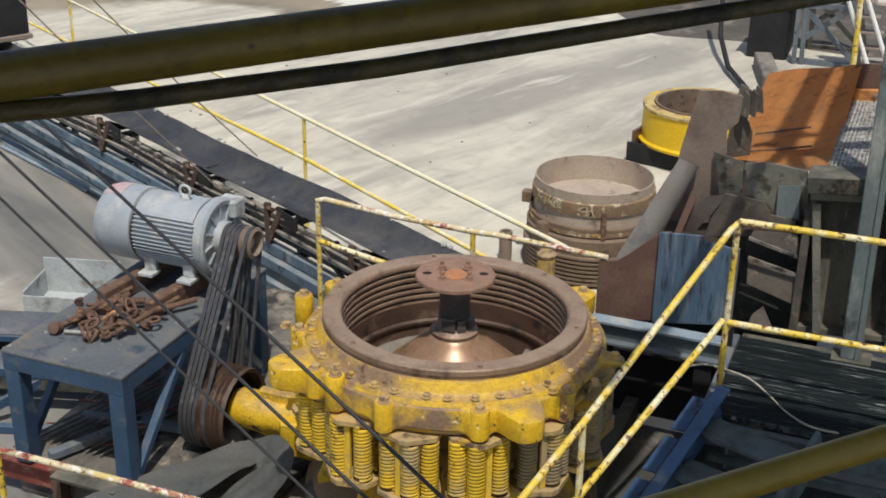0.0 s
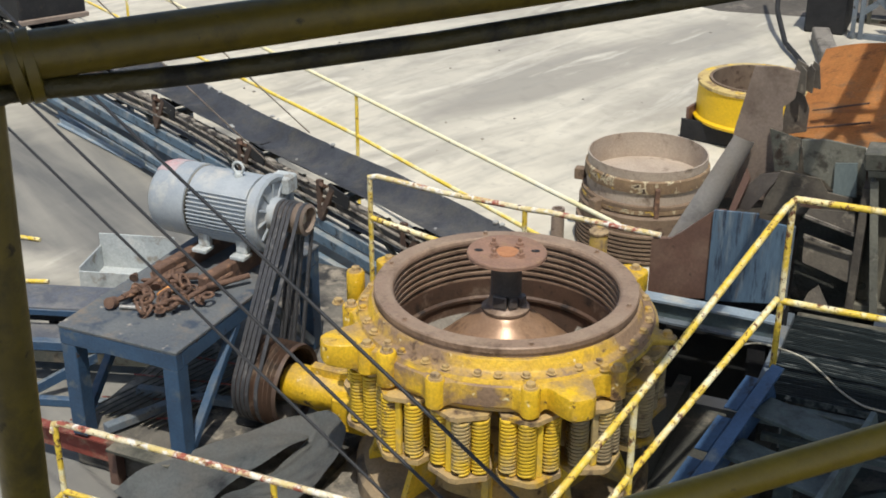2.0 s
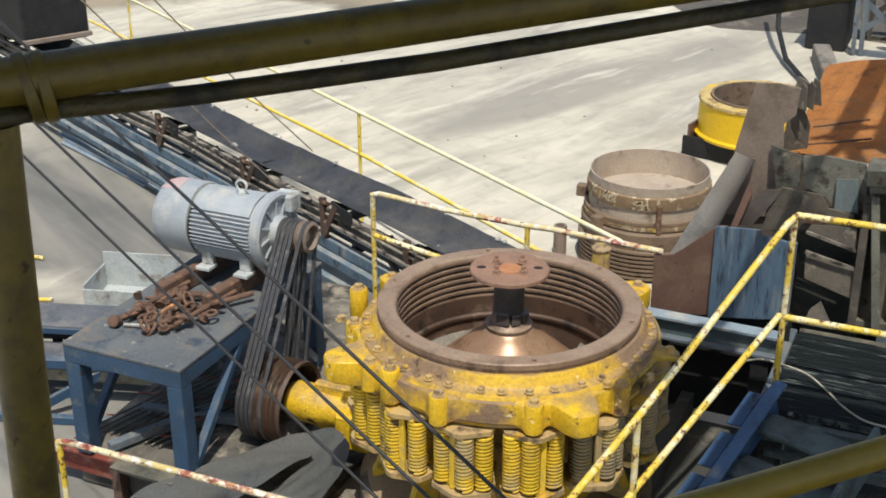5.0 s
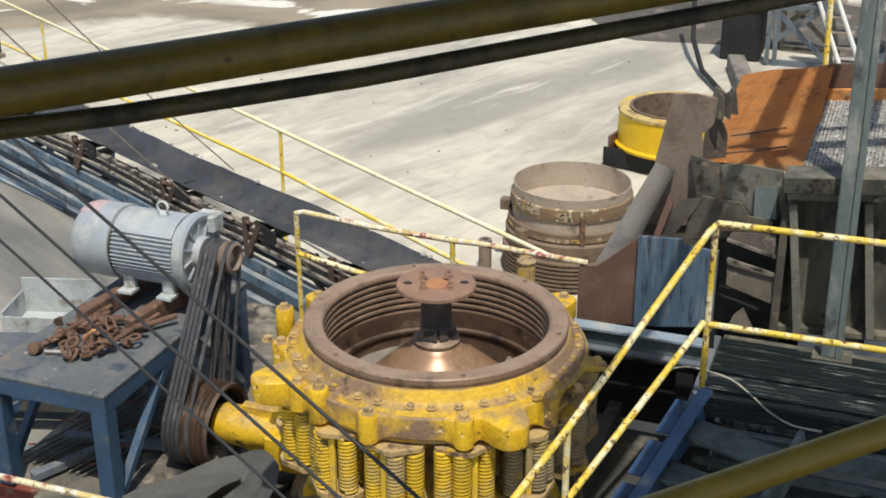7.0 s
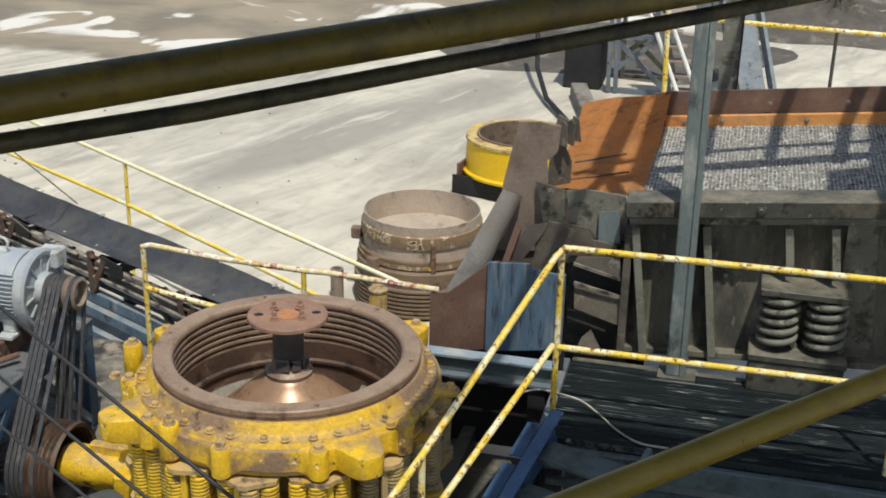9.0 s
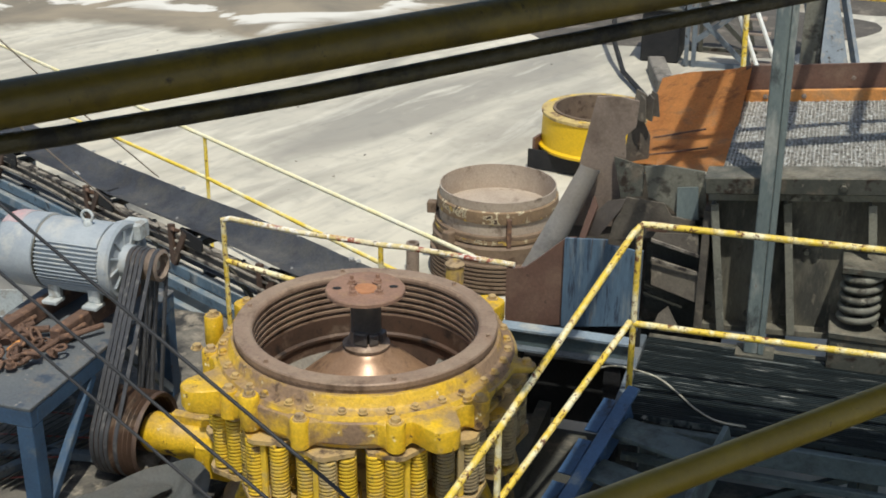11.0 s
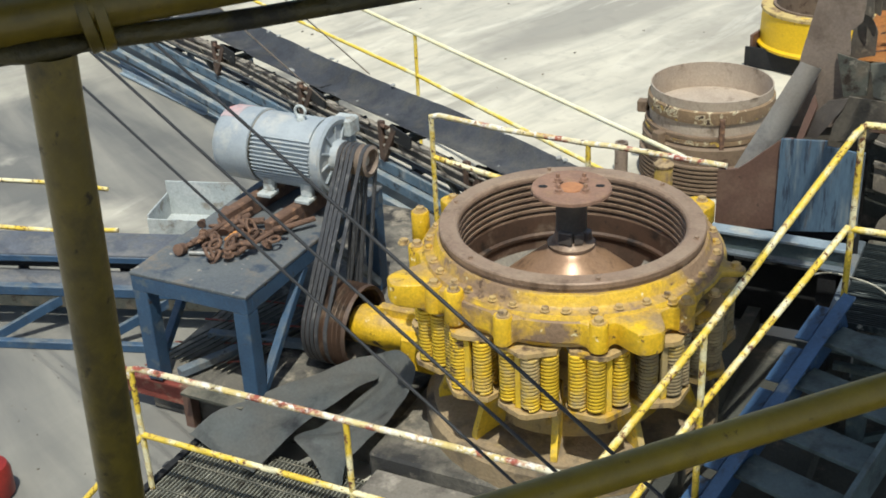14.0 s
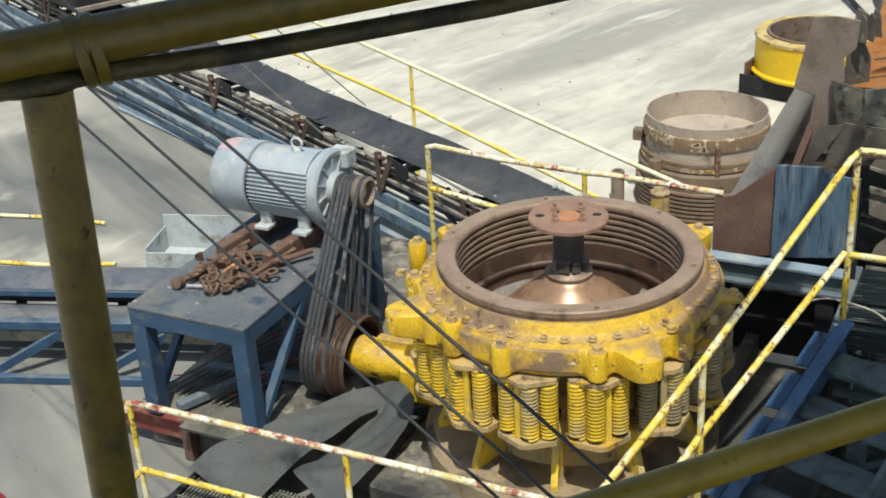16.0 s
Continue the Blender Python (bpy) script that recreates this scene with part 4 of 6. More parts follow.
def railings():
    # deck railing and its stair flight
    railing("deck_railing", "chipped yellow pipe railing along the steel deck", [((1.315, 0.5, 0.91), (1.315, 0.5, 1.96)), ((3.05, 0.5, 0.91), (3.05, 0.5, 1.96)), ((0.90, -0.71, 0.45), (0.90, -0.71, 1.37))],
            [[(0.55, -1.74, 0.93), (0.90, -0.71, 1.37), (1.29, 0.46, 1.93), (1.33, 0.5, 1.965), (1.40, 0.5, 1.965), (4.4, 0.5, 1.99)],
             [(1.315, 0.5, 1.40), (4.4, 0.5, 1.42)], [(0.62, -1.53, 0.56), (0.90, -0.70, 0.97), (1.30, 0.47, 1.42)]], 0.0175, M_RAIL)
    railing("platform_railing", "yellow pipe railing with peeling red paint before the crusher", [((-1.885, -1.35, 0.13), (-1.885, -1.35, 0.89)), ((-0.61, -1.35, 0.13), (-0.61, -1.35, 0.90)), ((0.62, -1.35, 0.13), (0.62, -1.35, 0.92))],
            [[(-1.90, -1.36, 0.84), (-1.89, -1.35, 0.885), (-1.84, -1.35, 0.90), (0.62, -1.35, 0.925)], [(-1.885, -1.35, 0.48), (0.62, -1.35, 0.50)], [(-1.89, -1.35, 0.47), (-2.25, -1.62, 0.02)]], 0.0165, M_RAIL, M_RAILRED)
    railing("rear_railing", "bent yellow pipe railing behind the crusher", [((-1.408, 1.2, 0.28), (-1.413, 1.2, 1.40)), ((-0.35, 1.2, 0.28), (-0.35, 1.2, 1.35))],
            [[(-1.41, 1.2, 1.39), (-1.36, 1.2, 1.405), (-0.9, 1.2, 1.37), (-0.33, 1.2, 1.355), (-0.2, 1.2, 1.36), (0.5, 1.2, 1.335)], [(-1.41, 1.2, 1.11), (-1.1, 1.2, 1.06), (-0.9, 1.2, 1.03)]], 0.018, M_RAIL, M_RAILRED)
    # long barrier beside the conveyor
    d = Vector((3.49, -2.17, 0)).normalized()
    p0 = Vector((-2.83, 3.68, 0))
    railing("walkway_railing", "long bleached yellow pipe railing beside the belt conveyor", [(p0 + d * s, p0 + d * s + Vector((0, 0, 1.05))) for s in (-5.44, 0.0)],
            [[p0 - d * 12 + Vector((0, 0, 1.05)), p0 + d * 3.4 + Vector((0, 0, 1.05))], [p0 - d * 12 + Vector((0, 0, 0.34)), p0 + Vector((0, 0, 0.672)), p0 + d * 3.2 + Vector((0, 0, 0.67))]], 0.0168, M_RAILCLEAN, M_RAILPALE)
    stub = thing("pipe_stub", "short grey steel pipe stub on the yard", "pipe")
    part("body", lathe(B(), [(0.035, 0), (0.055, 0), (0.055, 0.27), (0.035, 0.27)], 18, pose(-1.0, 3.78, 0)), M_GREYRUST, stub, "", 40)
    # the lookout's own railing, close before the camera
    q = Vector((1.25, -4.63, 0))
    e = Vector((math.cos(radians(46)), math.sin(radians(46)), 0))
    c = thing("lookout_railing", "thick grimy olive-yellow pipe railing of the lookout platform", "railing")
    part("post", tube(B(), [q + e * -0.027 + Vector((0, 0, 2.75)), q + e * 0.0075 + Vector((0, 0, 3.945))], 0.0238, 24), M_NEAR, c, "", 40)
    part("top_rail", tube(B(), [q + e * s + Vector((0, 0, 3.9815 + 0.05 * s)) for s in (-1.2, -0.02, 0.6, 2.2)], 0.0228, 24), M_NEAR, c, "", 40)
    part("under_bar", tube(B(), [q + e * s + Vector((0, 0, z)) for s, z in ((-1.2, 3.90), (-0.06, 3.9495), (0.06, 3.953), (0.13, 3.9515), (0.20, 3.9515), (0.30, 3.9545), (0.45, 3.959), (0.74, 3.9765), (1.2, 4.003), (2.2, 4.06))], 0.0102, 16), M_NEARSHADE, c, "", 40)
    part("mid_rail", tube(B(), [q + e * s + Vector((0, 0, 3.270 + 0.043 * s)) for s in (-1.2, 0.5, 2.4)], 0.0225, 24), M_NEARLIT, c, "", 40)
    # saddle where post, bar and rail meet, and the strip wound round them
    saddle = Matrix.Translation(q + e * 0.0 + Vector((0, 0, 3.952))) @ pose(0, 0, 0, 0, 0, 46) @ Matrix.Diagonal((0.05, 0.023, 0.013, 1))
    bm = B()
    bmesh.ops.create_icosphere(bm, subdivisions=3, radius=1.0, matrix=saddle)
    part("weld_saddle", bm, M_NEARSHADE, c, "lumpy weld at the post's head", 60)
    for s, lean in ((0.0435, 78), (0.0575, 82)):
        bm = B()
        lathe(bm, [(0.0232, -0.0062), (0.0258, -0.005), (0.0258, 0.005), (0.0232, 0.0062)], 24, Matrix.Translation(q + e * s + Vector((0, 0, 3.975))) @ pose(0, 0, 0, 0, 0, 46) @ pose(0, 0, 0, 0, lean, 0) @ Matrix.Diagonal((1.36, 0.96, 1, 1)))
        part("wound_strip", bm, M_NEAR, c, "", 40)


# ---- conveyor ----
def conveyor():
    a = Vector((-0.95, 2.06, 0))           # far edge of the belt beside the crusher
    d = Vector((-math.cos(radians(27.0)), math.sin(radians(27.0)), 0))
    n = Vector((-d.y, d.x, 0))             # towards the camera
    if n.y > 0:
        n = -n
    L = 11.0
    c = thing("belt_conveyor", "long belt conveyor with black belt, idlers and blue truss", "conveyor")

    def P(s, w, z):
        return a + d * s + n * w * 0.9 + Vector((0, 0, z))
    # belt, troughed, with ragged edge
    rnd = random.Random(2)
    bm = B()
    rows = []
    for i in range(91):
        s = -0.9 + (L + 0.9) * i / 90
        j = rnd.uniform(-0.014, 0.014)
        rows.append([bm.verts.new(P(s, w + (j if k in (0, 5) else 0), z + 0.012 * math.sin(s * 1.7 + w) + (j if k == 0 else 0))) for k, (w, z) in enumerate(((0.0, 0.86), (0.12, 0.76), (0.17, 0.735), (0.29, 0.73), (0.35, 0.75), (0.42, 0.795)))])
    for q, r in zip(rows, rows[1:]):
        for k in range(5):
            bm.faces.new((q[k], q[k + 1], r[k + 1], r[k]))
    bmesh.ops.solidify(bm, geom=bm.faces[:], thickness=0.016)
    part("belt", bm, M_RUBBER, c, "dusty black rubber belt", 40)
    part("return_belt", bar(B(), P(-0.9, 0.24, 0.50), P(L, 0.24, 0.50), 0.30, 0.014), M_RUBBER, c)
    # thin black board closes the gap below the belt's near edge
    part("skirt_board", bar(B(), P(-0.9, 0.36, 0.61), P(L, 0.36, 0.61), 0.012, 0.14), M_BELTV, c, "black side board")
    for w, z, ww, hh, mm in ((0.455, 0.715, 0.035, 0.03, M_DUSTSTRIP), (-0.05, 0.62, 0.05, 0.10, M_BLUEGREY), (0.47, 0.445, 0.06, 0.085, M_TEAL), (0.52, 0.35, 0.07, 0.08, M_TEAL), (0.60, 0.22, 0.06, 0.06, M_TEAL), (0.42, 0.655, 0.02, 0.03, M_GREYRUST)):
        part("stringer", bar(B(), P(-0.9, w, z), P(L, w, z), ww, hh, 0.005), mm, c)
    # pipes and conduits along the near side
    for w, z, r, mm in ((0.48, 0.675, 0.012, M_DUSTSTRIP), (0.50, 0.615, 0.014, M_DUSTSTRIP), (0.465, 0.575, 0.010, M_STEELBRIGHT)):
        part("conduit", tube(B(), [P(s, w + 0.012 * math.sin(s * 3), z + 0.015 * math.sin(s * 2.1)) for s in np.linspace(-0.9, L, 24)], r, 8), mm, c)
    for s in (0.35, 1.42, 2.62, 4.16, 5.5, 6.9, 8.3, 9.7):
        f = part("idler_frame", bar(B(), P(s, 0.50, 0.50), P(s + 0.05, 0.47, 0.80), 0.04, 0.06, 0.006, up=d), M_LINER, c, "rust-brown idler bracket")
        part("idler_leg", bar(B(), P(s, 0.505, 0.50), P(s - 0.15, 0.475, 0.79), 0.035, 0.06, 0.005, up=d), M_LINER, f)
        part("idler_arm", bar(B(), P(s, 0.50, 0.78), P(s, 0.36, 0.70), 0.05, 0.03, 0.004), M_RUST, f)
        part("roller", tube(B(), [P(s, 0.14, 0.69), P(s, 0.30, 0.69)], 0.035, 14), M_BLACK, f, "", 40)
        part("roller", tube(B(), [P(s, 0.32, 0.69), P(s, 0.41, 0.735)], 0.035, 14), M_BLACK, f, "", 40)
        part("gusset", bar(B(), P(s - 0.10, 0.485, 0.755), P(s - 0.36, 0.485, 0.73), 0.012, 0.11), M_BLACK, f, "black sheet gusset")
        part("return_idler", tube(B(), [P(s - 0.3, 0.02, 0.46), P(s - 0.3, 0.47, 0.46)], 0.03, 12), M_BLACK, c, "", 40)
        part("cross_tie", bar(B(), P(s, -0.05, 0.60), P(s, 0.47, 0.60), 0.06, 0.05), M_DARKSTEEL, c)
        part("strut", bar(B(), P(s, 0.47, 0.40), P(s + 0.5, 0.45, 0.68), 0.03, 0.03), M_DARKSTEEL, c)
        part("leg", bar(B(), P(s + 0.3, -0.05, 0.0), P(s + 0.3, -0.05, 0.60), 0.05, 0.05), M_BLUEGREY, c)
    # spilled fines caked along the near angle
    bm = B()
    for k in range(140):
        s = rnd.uniform(-0.8, L)
        bmesh.ops.create_icosphere(bm, subdivisions=1, radius=rnd.uniform(0.012, 0.045), matrix=Matrix.Translation(P(s, 0.455 + rnd.uniform(-0.02, 0.03), 0.735)) @ pose(0, 0, 0, 0, 0, -27) @ Matrix.Diagonal((2.4, 0.6, 0.35, 1)))
    part("caked_dust", bm, M_DUSTSTRIP, c, "pale dust caked along the side angle")["kind"] = "stuff"
    # lumps of stone on the belt's rim
    bm = B()
    for k in range(60):
        s, w = rnd.uniform(-0.8, L), rnd.choice((0.0, 0.005, 0.01, 0.25))
        bmesh.ops.create_icosphere(bm, subdivisions=1, radius=rnd.uniform(0.008, 0.028), matrix=Matrix.Translation(P(s, w, 0.865 if w < 0.1 else 0.73)) @ Matrix.Diagonal((1, 1.3, 0.7, 1)))
    tagged(part("belt_rubble", bm, M_STONE), "small stones lying along the conveyor belt", "stones", kind="stuff")

    hood = thing("drive_hood", "dark green sheet hood over the conveyor's far end", "hood")
    part("body", bar(B(), P(7.02, 0.2, 1.5), P(8.6, 0.2, 1.5), 0.75, 1.25, 0.02), M_BLACK, hood)
    part("lip", bar(B(), P(6.98, 0.2, 0.92), P(7.05, 0.2, 0.92), 0.78, 0.05, 0.005), M_GREYRUST, hood)
    # short conveyor beyond the motor stand
    c2 = thing("side_conveyor", "low blue conveyor frame with black belt behind the stand", "conveyor")
    a2, b2 = Vector((-6.6, -0.62, 0)), Vector((-2.55, 0.72, 0))
    u = (b2 - a2).normalized()
    v = Vector((-u.y, u.x, 0))
    for w, z, ww, hh, mm in ((0.06, 0.43, 0.34, 0.02, M_RUBBER), (-0.10, 0.40, 0.03, 0.05, M_BLUE), (0.0, 0.36, 0.05, 0.04, M_BLUEGREY), (0.0, 0.31, 0.04, 0.05, M_BLACK), (-0.36, 0.30, 0.06, 0.07, M_BLUE), (-0.36, 0.22, 0.05, 0.09, M_DARKSTEEL), (-0.62, 0.03, 0.05, 0.06, M_BLUE)):
        part("side_beam", bar(B(), a2 + v * w + Vector((0, 0, z)), b2 + v * w + Vector((0, 0, z)), ww, hh, 0.006), mm, c2)
    part("return_belt", bar(B(), a2 + v * -0.18 + Vector((0, 0, 0.285)), b2 + v * -0.18 + Vector((0, 0, 0.285)), 0.24, 0.012), M_RUBBER, c2, "black return belt")
    for k in range(6):
        s = 0.3 + 0.75 * k
        part("leg", bar(B(), a2 + u * s + Vector((0, 0, 0)), a2 + u * s + Vector((0, 0, 0.29)), 0.05, 0.05), M_BLACK, c2)
        part("strut", bar(B(), a2 + u * s + v * -0.62 + Vector((0, 0, 0.05)), a2 + u * (s + 0.45) + v * -0.36 + Vector((0, 0, 0.24)), 0.035, 0.06), M_BLUE, c2)
        part("roller", tube(B(), [a2 + u * s + v * -0.33 + Vector((0, 0, 0.255)), a2 + u * s + v * -0.03 + Vector((0, 0, 0.255))], 0.03, 12), M_BLACK, c2, "", 40)
    t = thing("tray", "pale grey folded steel tray on the ground", "tray")
    lay = pose(-3.99, 1.30, 0.0, 0, 0, 16)
    part("floor", box(B(), (0.013, 0.013, 0.0), (0.607, 0.427, 0.012), lay), M_MOTORLIGHT, t)
    for lo, hi in (((0, 0, 0), (0.62, 0.012, 0.17)), ((0, 0.428, 0), (0.62, 0.44, 0.30)), ((0, 0.0125, 0), (0.012, 0.4275, 0.20)), ((0.608, 0.0125, 0), (0.62, 0.4275, 0.20))):
        part("side", box(B(), lo, hi, lay, 0.002), M_MOTORLIGHT, t)
    # lower stringers of the conveyor truss, built as bars on the ground
    for p, q in (((-6.95, 4.57), (-4.92, 3.58)), ((-6.75, 4.36), (-5.15, 3.66))):
        bm = B()
        bar(bm, (*p, 0.02), (*q, 0.02), 0.05, 0.012)
        bar(bm, (p[0], p[1] + 0.02, 0.045), (q[0], q[1] + 0.02, 0.045), 0.01, 0.04)
        tagged(part("angle_bar", bm, M_ANGLE), "dusty blue-grey conveyor stringer built as a bar on the ground", "steel bar", "loose angle bars")


# ---- deck, stair ----
def deck():
    bm = B()
    # sheets over the yard, oily and darkened in colour for the shade here
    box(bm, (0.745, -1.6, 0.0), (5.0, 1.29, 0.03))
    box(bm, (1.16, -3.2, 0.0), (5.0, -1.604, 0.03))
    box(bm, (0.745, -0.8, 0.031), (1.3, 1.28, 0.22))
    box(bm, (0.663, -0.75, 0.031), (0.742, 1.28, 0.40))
    tagged(part("pit_floor", bm, M_PIT), "dark oily floor, coloured darker for the shade below stair and deck", "floor", kind="structure")
    c = thing("steel_deck", "dark grating deck with dusty bars beside the screen", "deck", kind="structure")
    slat = None
    n = 46
    for k in range(n):
        y = 0.42 + 0.93 * k / (n - 1)
        if slat is None:
            slat = part("slat", box(B(), (1.30, -0.006, 0.875), (4.4, 0.006, 0.91)), M_DECK, c)
            slat.matrix_basis = pose(0, y, 0)
        else:
            again(slat, c, pose(0, y, 0))
    for x in np.arange(1.33, 4.4, 0.34):
        part("cross_bar", box(B(), (x - 0.006, 0.41, 0.868), (x + 0.006, 1.36, 0.895)), M_DECK, c)
    part("edge_beam", box(B(), (1.27, 0.36, 0.74), (4.4, 0.41, 0.87), bevel=0.006), M_DECKBEAM, c, "dirty green-grey edge beam")
    part("edge_angle", box(B(), (1.32, 0.33, 0.66), (4.4, 0.372, 0.70), bevel=0.004), M_DECKBEAM, c)
    part("edge_beam", box(B(), (1.24, 0.412, 0.74), (1.29, 1.4, 0.9), bevel=0.006), M_BLUEGREY, c)
    part("edge_beam", box(B(), (1.3, 1.37, 0.74), (4.4, 1.42, 0.905), bevel=0.006), M_DARKSTEEL, c)
    for x in (1.45, 2.6, 3.7):
        part("column", box(B(), (x - 0.05, 0.5, 0.0), (x + 0.05, 0.6, 0.74), bevel=0.005), M_DECKBEAM, c)
        part("column", box(B(), (x - 0.05, 1.2, 0.0), (x + 0.05, 1.3, 0.74), bevel=0.005), M_DECKBEAM, c)
        part("joist", box(B(), (x - 0.04, 0.415, 0.76), (x + 0.04, 1.365, 0.866)), M_DARKSTEEL, c)
    part("brace", bar(B(), (1.45, 0.55, 0.1), (2.6, 0.55, 0.7), 0.04, 0.04), M_DECKBEAM, c)
    part("brace", bar(B(), (2.6, 0.55, 0.1), (3.7, 0.55, 0.7), 0.04, 0.04), M_DECKBEAM, c)
    st = thing("stair_flight", "steep blue steel stair down from the deck", "stair")
    d = Vector((-0.32, -0.947, 0))
    nrm = Vector((0.947, -0.32, 0))
    top, low = Vector((1.29, 0.40, 0.95)), Vector((0.86, -0.86, 0.30))
    for w, mm in ((0.05, M_STAIR), (0.62, M_DECKBEAM)):
        part("stringer", bar(B(), top + nrm * w + Vector((0, 0, 0.03)), low + nrm * w + Vector((0, 0, 0.03)), 0.03, 0.21, 0.004), mm, st)
    for k in range(5):
        p = top.lerp(low, (k + 0.5) / 5.2)
        bm = B()
        bar(bm, p + nrm * 0.07 + Vector((0, 0, 0.02)), p + nrm * 0.60 + Vector((0, 0, 0.02)), 0.20, 0.025, 0.003)
        tr = part("tread", bm, M_DECKBEAM, st, "dark worn tread")
        run = (low - top).normalized()
        foot = p - nrm * 0.045 + Vector((0, 0, 0.05))
        part("tread_bracket", bar(B(), foot - run * 0.115, foot + run * 0.115, 0.085, 0.012, 0.003, up=(-0.25, -0.1, 1)), M_STAIR, tr, "blue bracket at the tread's end")
    part("stringer_flange", bar(B(), top + nrm * 0.075 + Vector((0, 0, 0.14)), low + nrm * 0.075 + Vector((0, 0, 0.14)), 0.07, 0.014, 0.003), M_STAIR, st, "worn pale flange of the stringer")
    pts = [Vector(p) for p in [(1.09, 0.6, 1.02), (1.14, 0.61, 1.05), (1.22, 0.64, 1.06), (1.32, 0.7, 1.02), (1.44, 0.76, 0.96), (1.55, 0.7, 0.925), (1.67, 0.55, 0.922), (1.8, 0.45, 0.922), (1.95, 0.44, 0.922)]]
    sm = []
    for i in range(len(pts) - 1):
        p, q, u, v = pts[max(i - 1, 0)], pts[i], pts[i + 1], pts[min(i + 2, len(pts) - 1)]
        for k in range(6):
            f = k / 6
            sm.append(0.5 * (2 * q + (u - p) * f + (2 * p - 5 * q + 4 * u - v) * f * f + (3 * q - p - 3 * u + v) * f ** 3))
    tagged(part("hose", tube(B(), sm + [Vector(pts[-1])], 0.006, 8), M_HOSE, None, "", 60), "thin pale hose trailing over the grating deck", "hose")


# ---- screen ----
def screen():
    c = thing("vibrating_screen", "dark steel vibrating screen with ribbed side and stone-clogged mesh", "screen")

    def top(x):
        return 1.93 + 0.105 * (x - 1.57)
    X0, X1 = 1.57, 4.6
    # side plate, with ribs and flanges
    bm = B()
    prism(bm, [(X0, 0.95), (X1, 1.12), (X1, top(X1)), (X0, top(X0))], -0.012, 0.012, pose(0, 1.56, 0, 90, 0, 0))
    part("side_plate", bm, M_SIDE, c, "grey-brown ribbed side plate")
    part("top_flange", bar(B(), (X0 - 0.02, 1.47, top(X0) - 0.03), (X1, 1.47, top(X1) - 0.03), 0.22, 0.10, 0.006), M_DARKSTEEL, c)
    part("top_flange", bar(B(), (X0, 1.515, top(X0) - 0.13), (X1, 1.515, top(X1) - 0.13), 0.09, 0.05, 0.004), M_OLIVE, c)
    part("bottom_flange", bar(B(), (X0, 1.515, 0.97), (X1, 1.515, 1.14), 0.09, 0.04, 0.004), M_SIDE, c)
    for x, z0, deep in ((1.60, 0.98, 0.13), (2.0, 1.0, 0.10), (2.455, 1.60, 0.13), (2.705, 1.585, 0.13), (3.1, 1.06, 0.10), (3.6, 1.09, 0.10), (4.1, 1.12, 0.10)):
        z1 = top(x) - 0.155
        low = x + 0.13 * (z1 - z0)
        bm = B()
        bar(bm, (low, 1.547 - deep / 2, z0), (x, 1.547 - deep / 2, z1), deep, 0.016, 0.002, up=(1, 0, 0))
        part("rib", bm, M_OLIVE, c)
        part("rib_face", bar(B(), (low + 0.012, 1.547 - deep, z0), (x + 0.012, 1.547 - deep, z1), 0.012, 0.045, 0.002, up=(1, 0, 0)), M_OLIVE, c)
    part("lap_plate", prism(B(), [(2.80, 1.13), (3.02, 1.14), (2.95, top(2.9) - 0.17), (2.79, top(2.8) - 0.17)], -0.008, 0.008, pose(0, 1.535, 0, 90, 0, 0)), M_OLIVE, c, "bolted lap plate")
    bolt = part("bolt", bolt_mesh(0.02, 0.02), M_DARKSTEEL, c)
    for i, (x, z) in enumerate(((1.86, 1.06), (2.06, 1.07), (2.02, 1.70), (2.02, 1.55), (2.15, 1.50), (2.74, 1.72), (2.74, 1.55), (2.74, 1.2), (1.62, 1.08), (2.30, 1.95), (1.9, 1.92))):
        m = pose(x, 1.547, z, 90)
        if z > 1.85:
            m = pose(x, 1.360, top(x) - 0.035, 90)
        if i == 0:
            bolt.matrix_basis = m
        else:
            again(bolt, c, m)
    # springs and seat
    for x in (2.472, 2.735):
        bm = B()
        n = 5 * 20
        tube(bm, [(x + 0.099 * math.cos(k * math.pi / 10), 1.40 + 0.099 * math.sin(k * math.pi / 10), 1.165 + 0.31 * k / n) for k in range(n + 1)], 0.0215, 8)
        part("coil_spring", bm, M_OLIVE, c, "thick grey coil spring", 60)
    part("spring_bracket", box(B(), (2.35, 1.29, 1.495), (2.86, 1.545, 1.535), bevel=0.005), M_DARKSTEEL, c)
    bm = B()
    box(bm, (2.33, 1.27, 0.907), (2.86, 1.53, 1.10), bevel=0.006)
    box(bm, (2.32, 1.26, 1.10), (2.87, 1.53, 1.142), bevel=0.006)
    part("spring_seat", bm, M_DARKSTEEL, c, "grey steel spring seat")
    # mesh deck
    yb = 3.05
    bm = B()
    nx, ny = 200, 96
    rnd = random.Random(9)
    grid = []
    for i in range(nx + 1):
        x = X0 + 0.06 + (X1 - X0 - 0.06) * i / nx
        grid.append([bm.verts.new((x + rnd.uniform(-0.006, 0.006), 1.58 + (yb - 1.58) * j / ny, top(x) - 0.005 + rnd.uniform(-0.010, 0.012))) for j in range(ny + 1)])
    for i in range(nx):
        for j in range(ny):
            bm.faces.new((grid[i][j], grid[i + 1][j], grid[i + 1][j + 1], grid[i][j + 1]))
    part("mesh_bed", bm, M_BED, c, "wire mesh clogged with grey stone")
    wire = part("mesh_wire", bar(B(), (X0 + 0.06, 0, top(X0 + 0.06) + 0.008), (X1, 0, top(X1) + 0.008), 0.008, 0.008), M_WIRE, c)
    for j in range(62):
        if j:
            again(wire, c, pose(0, 1.60 + 1.42 * j / 61, 0))
    wire.matrix_basis = pose(0, 1.60, 0)
